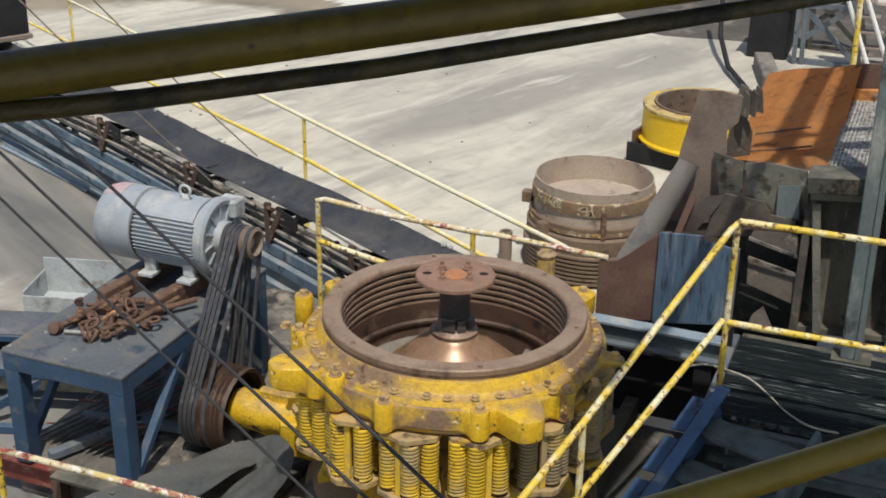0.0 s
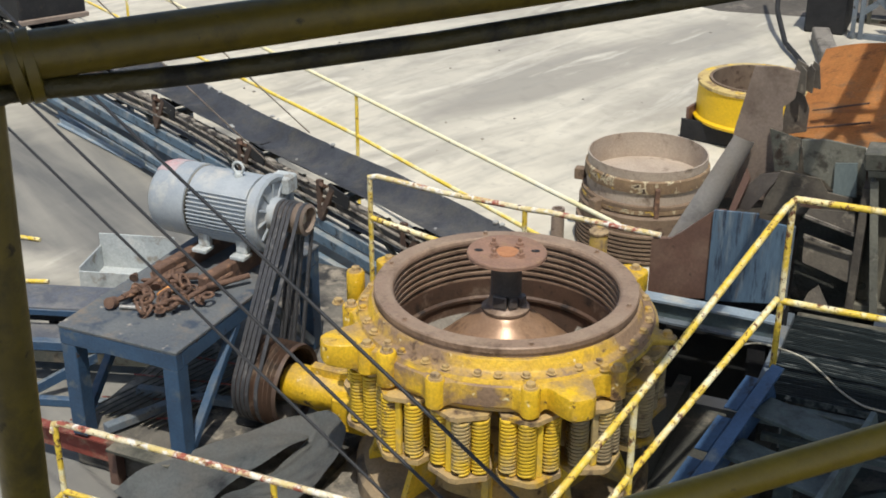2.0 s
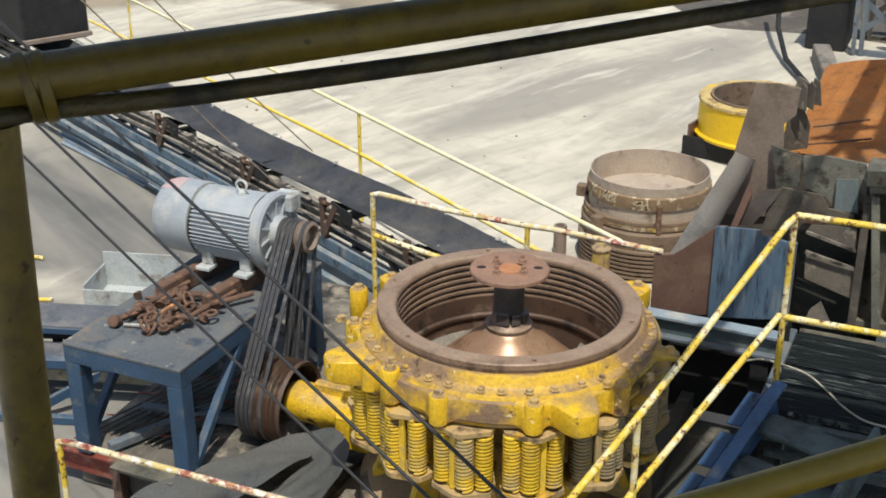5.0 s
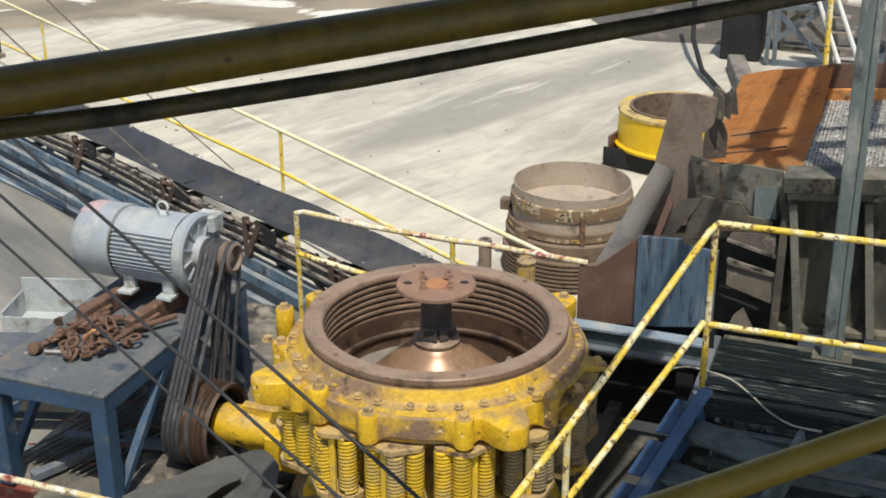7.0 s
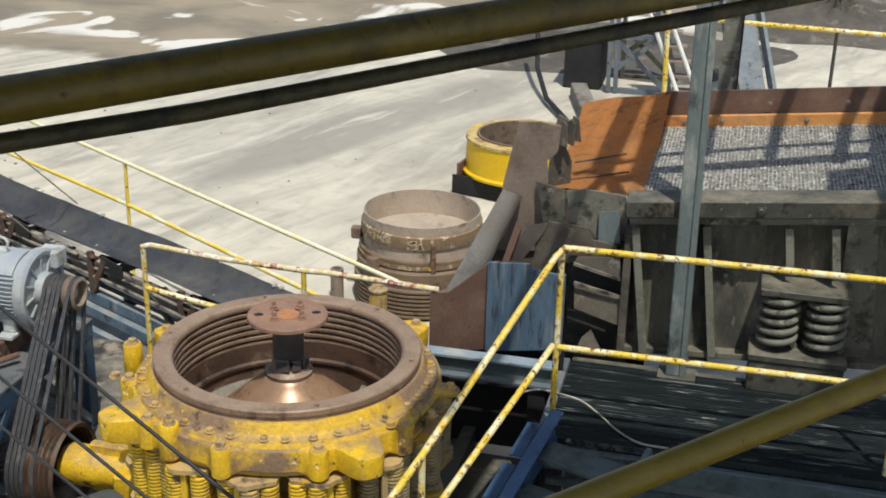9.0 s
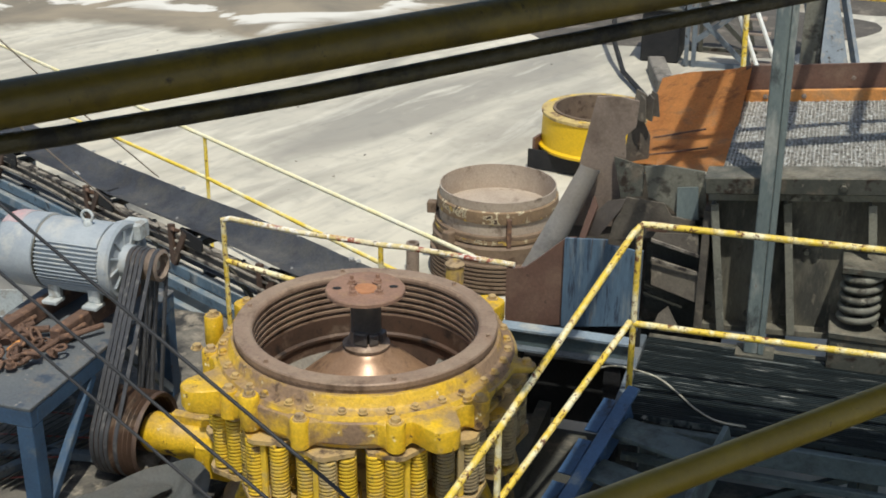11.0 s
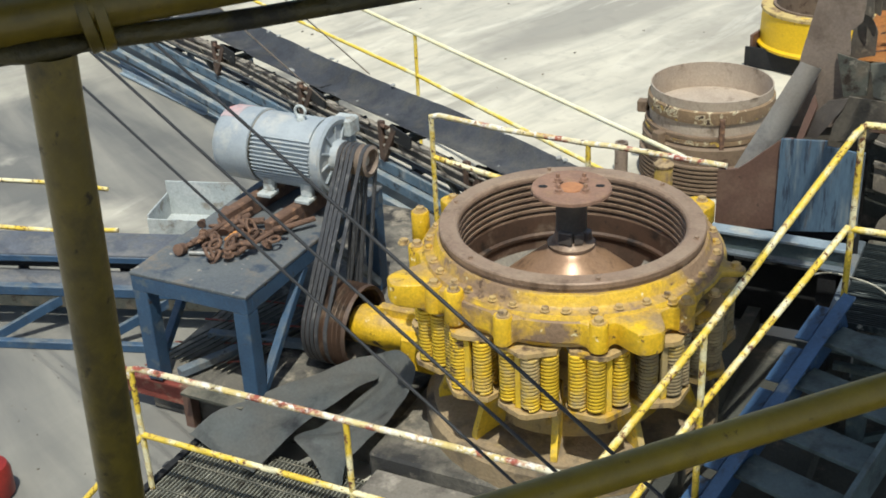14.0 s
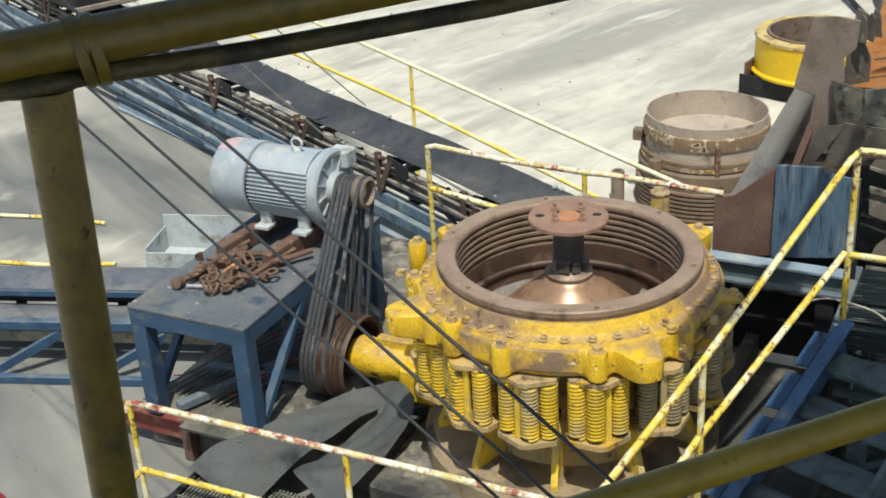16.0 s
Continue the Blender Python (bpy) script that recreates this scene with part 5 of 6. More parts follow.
    cross = None
    for k in range(130):
        x = X0 + 0.08 + (X1 - X0 - 0.10) * k / 129
        if cross is None:
            cross = part("mesh_wire", bar(B(), (0, 1.59, 0), (0, yb - 0.05, 0), 0.007, 0.007), M_WIRE, c)
            cross.matrix_basis = pose(x, 0, top(x) + 0.011)
        else:
            again(cross, c, pose(x, 0, top(x) + 0.011))
    # back wall and orange lip
    bm = B()
    prism(bm, [(X0 + 0.05, top(X0) - 0.1), (X1, top(X1) - 0.1), (X1, top(X1) + 0.26), (X0 + 0.05, top(X0) + 0.25)], -0.012, 0.012, pose(0, yb + 0.03, 0, 90, 0, 0))
    part("back_plate", bm, M_BROWN, c, "brown rusted back plate")
    part("clamp_strip", bar(B(), (X0 + 0.07, yb - 0.03, top(X0) + 0.05), (X1, yb - 0.03, top(X1) + 0.05), 0.04, 0.09, 0.004), M_ORANGE, c, "orange rust clamp strip")
    bolt = part("bolt", bolt_mesh(0.013, 0.012), M_GREYRUST, c)
    bolt.matrix_basis = pose(X0 + 0.2, yb - 0.052, top(X0 + 0.2) + 0.05, 90)
    for k in range(5):
        again(bolt, c, pose(X0 + 0.45 + 0.55 * k, yb - 0.052, top(X0 + 0.45 + 0.55 * k) + 0.05, 90))
        again(bolt, c, pose(X0 + 0.75 + 0.5 * k, yb - 0.014, top(X0 + 0.75 + 0.5 * k) + 0.16, 90))
    bm = B()
    lo = [(1.00, 1.92, 1.79), (1.03, 2.5, 1.82), (1.02, 3.45, 1.95)]
    hi = [(1.64, 1.56, 1.93), (1.64, 2.4, 1.945), (1.66, 3.10, 2.19)]
    q = [[bm.verts.new(Vector(a).lerp(Vector(b), k / 6) + Vector((0, 0, 0.012 * math.sin(k)))) for k in range(7)] for a, b in zip(lo, hi)]
    for r0, r1 in zip(q, q[1:]):
        for k in range(6):
            bm.faces.new((r0[k], r0[k + 1], r1[k + 1], r1[k]))
    bmesh.ops.solidify(bm, geom=bm.faces[:], thickness=0.015)
    part("discharge_lip", bm, M_ORANGE, c, "orange rusty discharge plate")
    for k in range(3):
        y = 2.0 + 0.34 * k
        part("lip_joint", bar(B(), (1.12, y, 1.832 + 0.012 * k), (1.5 - 0.05 * k, y, 1.925 + 0.012 * k), 0.012, 0.01), M_RUST, c)
    # loose stones on the mesh
    bm = B()
    for k in range(2400):
        x, y = rnd.uniform(X0 + 0.08, X1 - 0.3), rnd.uniform(1.6, yb - 0.04)
        s = rnd.uniform(0.006, 0.013)
        bmesh.ops.create_icosphere(bm, subdivisions=1, radius=s, matrix=Matrix.Translation((x, y, top(x) + 0.012)) @ Euler((rnd.random() * 6, rnd.random() * 6, 0)).to_matrix().to_4x4() @ Matrix.Diagonal((1, 0.75, 0.6, 1))) 
    tagged(part("crushed_stone", bm, M_STONE), "grey crushed stone lying on the screen mesh", "stones", kind="stuff")
    # frame columns
    o = thing("steel_column", "dusty blue-grey steel column before the screen", "column")
    tilt = pose(1.922, 1.34, 0.92, 0, -0.7, 0)
    part("web", box(B(), (-0.056, -0.045, 0.0), (0.022, 0.045, 2.7), tilt, 0.006), M_COLUMN, o)
    part("flange", box(B(), (0.023, -0.05, 0.0), (0.057, 0.05, 2.7), tilt, 0.004), M_COLUMN, o)
    part("base_plate", box(B(), (1.82, 1.26, 0.906), (2.04, 1.42, 0.92)), M_DARKSTEEL, o)


def behind_screen():
    for x, w, y, mm in ((2.02, 0.125, 3.42, M_OLIVE),):
        o = thing("frame_column", "tall dusty steel column behind the screen", "column", "frame columns")
        z0 = 0.0
        part("web", box(B(), (x - w / 2, y, z0), (x + w / 2, y + 0.012, 6.0 if x > 2 else 6.5)), mm, o)
        part("flange", box(B(), (x + w / 2, y - 0.05, z0), (x + w / 2 + 0.012, y + 0.06, 6.0 if x > 2 else 6.5)), M_BLACK, o)
    # unseen beams, laid out so that their shadows cross the screen mesh
    r = thing("overhead_gantry", "unseen dark steel gantry added to cast shade on screen and stair", "gantry", kind="structure")
    deep = 5.0
    for p, q, w in (((2.02, 2.6), (1.955, 0.80), 0.15), ((2.22, 2.95), (2.21, 0.70), 0.14), ((2.60, 2.95), (2.57, 1.10), 0.06), ((3.08, 2.95), (2.95, 1.05), 0.07), ((3.54, 3.0), (3.34, 0.95), 0.08),
                    ((1.96, 0.95), (2.13, 0.38), 0.09), ((1.80, 0.84), (1.96, 0.93), 0.05), ((4.1, 3.0), (4.05, 0.4), 0.09), ((5.2, 3.0), (5.2, 0.4), 0.10)):
        part("cross_beam", bar(B(), (*p, deep + 0.06), (*q, deep + 0.06), w, 0.05), M_DARKSTEEL, r)
    for p, q, w in (((2.0, 1.06), (5.3, 1.93), 0.05), ((2.0, 0.71), (5.3, 1.63), 0.13), ((1.9, 2.75), (5.3, 2.95), 0.09)):
        part("long_beam", bar(B(), (*p, deep), (*q, deep), w, 0.06), M_DARKSTEEL, r)
    # unseen sheet that darkens the right end of the screen
    part("roof_sheet", prism(B(), [(3.27, 0.38), (3.52, 0.40), (3.56, -0.55), (5.3, -0.55), (5.3, 2.3), (3.60, 2.3), (3.52, 0.86), (3.28, 0.76)], deep + 0.10, deep + 0.12), M_DARKSTEEL, r)
    # unseen plank that shades the crusher's right edge
    part("walk_plank", bar(B(), (1.50, -1.78, deep - 0.3), (1.66, -0.45, deep - 0.3), 0.26, 0.04), M_DARKSTEEL, r)
    # unseen sheet that keeps the sun off stair and deck front
    part("walk_sheet", prism(B(), [(1.62, -3.1), (1.70, -2.55), (1.99, -0.95), (2.02, -0.88), (5.3, -0.88), (5.3, -3.1)], deep - 0.30, deep - 0.27), M_DARKSTEEL, r)
    part("walk_beam", bar(B(), (1.64, -0.45, deep - 0.25), (1.98, 0.80, deep - 0.03), 0.06, 0.06), M_DARKSTEEL, r)
    for x, y in ((5.2, 0.45), (5.2, 2.9), (5.2, -0.95), (5.2, -3.0)):
        part("column", bar(B(), (x, y, 0.0), (x, y, deep), 0.12, 0.12), M_BLUE, r)
    y = 11.5
    t = thing("lattice_trestle", "blue-grey steel lattice trestle across the yard", "trestle")
    for k, (a, b) in enumerate((((0.36, 0.0), (0.34, 2.2)), ((0.46, 0.0), (0.42, 2.2)), ((1.21, 0.0), (0.90, 1.4)), ((0.36, 0.78), (0.96, 0.80)), ((0.42, 0.75), (1.1, 0.12)), ((1.0, 0.78), (0.44, 0.34)), ((0.3, 0.03), (1.25, 0.03)))):
        for yy, mm in ((y + 0.007 * k, M_BLUEGREY), (y + 0.9 + 0.007 * k, M_DARKSTEEL)):
            part("member", bar(B(), (a[0], yy, a[1]), (b[0], yy, b[1]), 0.055, 0.055 + 0.003 * k), mm, t)
    s = thing("far_stair", "steep stair with white handrails across the yard", "stair")
    for x0, z0, x1, z1 in ((1.37, 0.02, 0.80, 1.34), (1.63, 0.02, 1.06, 1.30)):
        part("handrail", tube(B(), [(x0, y - 0.25, z0), (x1, y - 0.25, z1)], 0.028, 8), M_WHITE, s, "white handrail")
    part("post", tube(B(), [(1.15, y - 0.3, 0.0), (1.10, y - 0.3, 1.6)], 0.035, 8), M_RAIL, s)
    for k in range(6):
        part("tread", bar(B(), (1.22 - 0.07 * k, y + 0.1, 0.1 + 0.2 * k), (1.58 - 0.07 * k, y + 0.1, 0.1 + 0.2 * k), 0.2, 0.02), M_GREYRUST, s)
    g = thing("far_chute", "blue-grey inclined conveyor chute across the yard", "chute")
    for x0, x1, w, mm in ((2.34, 2.05, 0.36, M_BLUEGREY), (2.62, 2.30, 0.05, M_BLUEGREY), (2.08, 1.84, 0.05, M_BLUEGREY)):
        part("panel", bar(B(), (x0, y - 0.1, 0.0), (x1 - 0.2, y + 1.2, 1.7), w, 0.05 if w > 0.1 else 0.16), mm, g)
    d = thing("dark_bin", "dark steel bin standing across the yard", "bin")
    part("body", box(B(), (-0.28, 11.6, 0.0), (0.24, 12.3, 0.72), None, 0.02), M_BLACK, d)
    part("lid", box(B(), (-0.31, 11.57, 0.72), (0.27, 12.33, 0.75)), M_DARKSTEEL, d)
    k = thing("concrete_block", "pale weathered concrete slab lying across the yard", "slab")
    part("body", bar(B(), (0.0, 11.15, 0.10), (0.30, 9.95, 0.10), 0.22, 0.2, 0.015), M_CONCRETE, k)
    tagged(part("bent_pipe", tube(B(), [(-0.75, 12.2, 1.3), (-0.72, 11.9, 0.7), (-0.62, 11.4, 0.3), (-0.35, 10.6, 0.09), (0.1, 9.6, 0.06), (0.5, 8.8, 0.06)], 0.034, 10), M_BLACK, None, "", 60), "bent black rubber pipe running down to the yard", "pipe")
    f = thing("far_railing", "yellow pipe railing on the far side of the screen", "railing", "railings")
    part("rail", tube(B(), [(1.8, 9.0, 1.575), (6.0, 9.0, 1.49)], 0.028, 10), M_RAIL, f)
    for x in (1.9, 3.1, 4.6):
        part("post", tube(B(), [(x, 9.0, 0), (x, 9.0, 1.56)], 0.02, 8), M_DARKSTEEL, f)
    rnd = random.Random(3)
    for x0, y0, rx, ry, h, lab in ((3.6, 17.2, 2.2, 1.6, 0.55, "dark mound of damp gravel across the yard"), (2.4, 20.5, 2.6, 1.8, 0.7, "dark mound of damp gravel across the yard"), (6.6, 18.0, 2.4, 2.0, 0.8, "dark mound of damp gravel across the yard"), (-0.2, 14.2, 3.2, 2.1, 0.22, "low spread of dark damp gravel across the yard")):
        bm = B()
        rows = []
        for i in range(15):
            rr = i / 14
            rows.append([bm.verts.new((x0 + rx * rr * math.cos(a) * (1 + 0.15 * math.sin(3 * a + x0)), y0 + ry * rr * math.sin(a) * (1 + 0.12 * math.sin(5 * a)), max(-0.02, h * (1 - rr) ** 1.2 * (1 + rnd.uniform(-0.25, 0.25)) - (0.02 if i == 14 else 0)))) for a in np.linspace(0, 2 * math.pi, 41)[:-1]])
        for q, r_ in zip(rows, rows[1:]):
            for k in range(40):
                bm.faces.new((q[k], q[(k + 1) % 40], r_[(k + 1) % 40], r_[k]))
        bmesh.ops.remove_doubles(bm, verts=bm.verts, dist=1e-4)
        tagged(part("gravel_mound", bm, M_MUD, None, "", 60), lab, "gravel mound", "gravel mounds", "stuff")


def ground_clutter():
    for p in (((-7.0, 1.45), (-5.95, 1.716), (-5.5, 1.825), (-4.9, 1.9)), ((-6.4, 0.72), (-5.26, 0.998), (-4.79, 1.10), (-4.3, 1.3))):
        pts = [Vector((*q, 0.02)) for q in p]
        tagged(part("ground_hose", tube(B(), pts, 0.018, 8), M_RAIL, None, "", 60), "thin yellow hose lying on the concrete yard", "hose", "ground hoses")
    o = thing("red_canister", "small red rounded steel canister on the ground", "canister", at=(-2.79, -1.62, 0))
    part("body", lathe(B(), [(0, 0), (0.10, 0), (0.115, 0.02), (0.115, 0.16), (0.10, 0.20), (0.05, 0.225), (0, 0.23)], 28), M_REDCAN, o, "", 40)
    part("neck", lathe(B(), [(0, 0.225), (0.025, 0.225), (0.025, 0.26), (0, 0.26)], 14), M_DARKSTEEL, o, "", 40)
    # reinforcing mesh under the stand
    m = thing("reinforcing_mesh", "sheet of rusty reinforcing bars leaning under the motor stand", "rebar mesh")
    for k in range(16):
        x = -2.75 + 0.05 * k
        part("bar", tube(B(), [(x, -0.45, 0.02 if x < -2.5 else 0.30), (x + 0.38, 0.35, 0.40)], 0.006, 6), M_DARKSTEEL, m)
    for k in range(4):
        part("cross_bar", tube(B(), [(-2.72 + 0.1 * k, -0.35 + 0.2 * k, 0.12 + 0.08 * k), (-1.95 + 0.1 * k, -0.35 + 0.2 * k, 0.33 + 0.03 * k)], 0.006, 6), M_REDBEAM, m)
    rnd = random.Random(8)
    bm = B()
    for k in range(150):
        x, y, z = rnd.uniform(-6, -1.6), rnd.uniform(-2.4, 0.6), 0.004
        if x > -2.52 and y > -0.82:
            z = 0.284
        bmesh.ops.create_icosphere(bm, subdivisions=1, radius=rnd.uniform(0.003, 0.008) * (2.2 if k % 9 == 0 else 1), matrix=Matrix.Translation((x, y, z)) @ pose(0, 0, 0, 0, 0, 37 * k) @ Matrix.Diagonal((1.3, rnd.uniform(0.6, 1.1), 0.6, 1)))
    for k in range(70):
        x, y, z = rnd.uniform(-7, 3), rnd.uniform(3, 15), 0.004
        bmesh.ops.create_icosphere(bm, subdivisions=1, radius=rnd.uniform(0.006, 0.02), matrix=Matrix.Translation((x, y, z)) @ Matrix.Diagonal((1, rnd.uniform(0.7, 1.3), 0.5, 1)))
    tagged(part("ground_rubble", bm, M_CONCRETE), "scattered small stones on the yard", "stones", kind="stuff")


# ---- chute and plates behind the crusher ----
def chute():
    c = thing("transfer_chute", "patched rusty steel chute with brown and blue plates", "chute")
    bm = B()
    prism(bm, [(0.45, 0.93), (0.86, 1.0), (0.86, 1.56), (0.80, 1.55), (0.62, 1.38), (0.56, 1.33), (0.45, 1.31)], -0.012, 0.012, pose(0, 1.2, 0, 90, 0, 0))
    part("front_plate", bm, M_BROWN, c, "smooth brown rusted plate")
    bm = B()
    prism(bm, [(0.80, 0.99), (1.25, 1.06), (1.25, 1.53), (1.05, 1.55), (1.05, 1.58), (0.80, 1.56)], -0.01, 0.01, pose(0, 1.172, 0, 90, 0, 0))
    part("blue_plate", bm, M_BLUEPANEL, c, "streaked faded blue plate")
    part("plate_edge", box(B(), (1.235, 1.12, 1.05), (1.26, 1.155, 1.55)), M_BLUEGREY, c)
    # curved trough plate leaning against it
    bm = B()
    cols = []
    p0, p1 = Vector((0.55, 1.47, 1.20)), Vector((0.84, 1.60, 1.86))
    ax = (p1 - p0).normalized()
    s1 = Vector((0.75, -0.66, 0)).normalized()
    s2 = ax.cross(s1).normalized()
    for i in range(9):
        p = p0.lerp(p1, i / 8)
        r = 0.105 - 0.004 * i
        cols.append([bm.verts.new(p + (s1 * math.cos(a) + s2 * math.sin(a)) * r) for a in np.linspace(-1.5, 1.5, 13)])
    for a_, b_ in zip(cols, cols[1:]):
        for k in range(12):
            bm.faces.new((a_[k], a_[k + 1], b_[k + 1], b_[k]))
    bmesh.ops.solidify(bm, geom=bm.faces[:], thickness=0.012)
    part("trough", bm, M_TROUGH, c, "curved grey wear plate", 40)
    plates = (([(0.86, 2.29), (0.99, 2.30), (1.11, 2.28), (1.10, 2.12), (1.04, 2.06), (1.05, 1.92), (1.02, 1.88), (1.03, 1.69), (1.02, 1.46), (0.72, 1.44), (0.78, 1.90)], 1.66, 4, M_GREYRUST),
              ([(0.98, 1.93), (1.17, 1.90), (1.18, 1.72), (1.05, 1.69)], 1.60, -9, M_DARKSTEEL),
              ([(1.18, 1.91), (1.30, 1.93), (1.53, 1.91), (1.56, 1.64), (1.38, 1.63), (1.33, 1.68), (1.21, 1.72)], 1.58, 3, M_OLIVE))
    torn = (([(1.38, 1.80), (1.50, 1.82), (1.52, 1.62), (1.39, 1.62)], 1.555, -3, M_COLUMN),
              ([(1.09, 1.73), (1.31, 1.71), (1.36, 1.63), (1.50, 1.61), (1.52, 1.46), (1.28, 1.48), (1.00, 1.44), (1.02, 1.55)], 1.53, 5, M_CHUTE),
              ([(0.94, 1.46), (1.07, 1.66), (1.09, 1.72), (0.98, 1.69), (0.89, 1.58), (0.87, 1.46)], 1.50, -4, M_SHAFT),
              ([(0.84, 1.44), (0.88, 1.44), (0.92, 1.66), (0.885, 1.72)], 1.47, -18, M_BROWN),
              ([(1.22, 1.54), (1.34, 1.53), (1.36, 1.59), (1.24, 1.60)], 1.50, 10, M_BROWN))
    for pts, y, lean, mm in plates + torn:
        cx, cz = sum(p[0] for p in pts) / len(pts), sum(p[1] for p in pts) / len(pts)
        bm = B()
        prism(bm, [(x - cx, z - cz) for x, z in pts], -0.007, 0.007, pose(cx, y, cz, 90 + lean, 0, lean))
        part("patch_plate", bm, mm, c)
    part("inner_plate", box(B(), (0.62, 1.71, 0.80), (1.30, 1.725, 1.50)), M_CHUTE, c, "dark inner plate")
    part("inner_plate", box(B(), (0.92, 1.775, 0.80), (1.60, 1.79, 1.79)), M_CHUTE, c)
    # black panel added to close the gap below the blue plate
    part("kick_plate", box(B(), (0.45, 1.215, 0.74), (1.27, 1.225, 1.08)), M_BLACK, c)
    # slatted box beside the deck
    # dark back stands in for the unlit depth behind the slats
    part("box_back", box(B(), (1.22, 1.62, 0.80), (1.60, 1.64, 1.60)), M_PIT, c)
    for pts, y, lean in (([(1.26, 1.49), (1.28, 1.53), (1.53, 1.55), (1.55, 1.42)], 1.49, 6), ([(1.27, 1.37), (1.56, 1.31), (1.57, 1.12), (1.28, 1.20)], 1.48, 8), ([(1.31, 0.93), (1.34, 1.02), (1.39, 1.07), (1.44, 0.99), (1.48, 0.93)], 1.46, 20)):
        cx, cz = sum(p[0] for p in pts) / len(pts), sum(p[1] for p in pts) / len(pts)
        bm = B()
        prism(bm, [(x - cx, z - cz) for x, z in pts], -0.006, 0.006, pose(cx, y, cz, 90 - lean, 0, 0))
        o = part("slat", bm, M_CHUTE, c)
        hi = [p for p in pts]
        part("worn_lip", bar(B(), (hi[0][0], y - 0.02, hi[0][1]), (hi[1][0] if len(pts) == 4 and lean == 8 else hi[-1][0], y - 0.02, hi[1][1] if len(pts) == 4 and lean == 8 else hi[-1][1]), 0.012, 0.018), M_DUSTSTRIP, o, "bright worn edge")
    part("box_side", box(B(), (1.555, 1.44, 0.92), (1.60, 1.6, 1.72)), M_CHUTE, c)
    # black backing added behind the plates to cover the pale ground
    part("rear_panel", box(B(), (1.04, 1.95, 0.0), (1.70, 1.98, 1.66)), M_BLACK, c, "black rear panel closing gaps")
    # dark plate added to stand for the black gap beside the tall plate
    part("rear_flap", prism(B(), [(0.99, 1.72), (1.15, 1.80), (1.15, 1.98), (1.11, 2.06), (1.13, 2.12), (1.11, 2.24), (1.05, 2.27), (1.02, 2.08)], -0.008, 0.008, pose(0, 1.94, 0, 90, 0, 0)), M_CHUTE, c, "dark torn plate put in for the black gap")
    # torn edge flaps
    rnd = random.Random(4)
    for k in range(3):
        bm = B()
        prism(bm, [(0, 0), (0.06, -0.02), (0.07, 0.12), (0.04, 0.15), (0.02, 0.10), (0.0, 0.13)], -0.006, 0.006, pose(1.07 + 0.035 * k, 1.88 + 0.02 * k, 2.10 + 0.01 * k, 90, rnd.uniform(-15, 15), rnd.uniform(-30, 30)))
        part("torn_flap", bm, M_CHUTE, c)
    b = thing("support_beam", "dark blue steel beam with pale dusty flange behind the crusher", "beam")
    part("top_flange", box(B(), (0.40, 1.0, 1.0), (1.24, 1.10, 1.014)), M_ANGLE, b)
    part("web", box(B(), (0.40, 1.03, 0.90), (1.24, 1.05, 1.0)), M_DECKBEAM, b)
    part("bottom_flange", box(B(), (0.40, 0.975, 0.886), (1.24, 1.12, 0.90)), M_BLUEGREY, b)
    part("support", box(B(), (0.5, 1.0, 0.28), (0.6, 1.1, 0.886)), M_BLACK, b)
    part("support", box(B(), (1.1, 1.0, 0.0), (1.2, 1.1, 0.886)), M_BLACK, b)
    # black panel closes the space below chute and deck
    w = thing("wall_panel", "black steel wall below the chute", "panel", kind="structure")
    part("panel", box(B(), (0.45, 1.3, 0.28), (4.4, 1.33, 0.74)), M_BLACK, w)


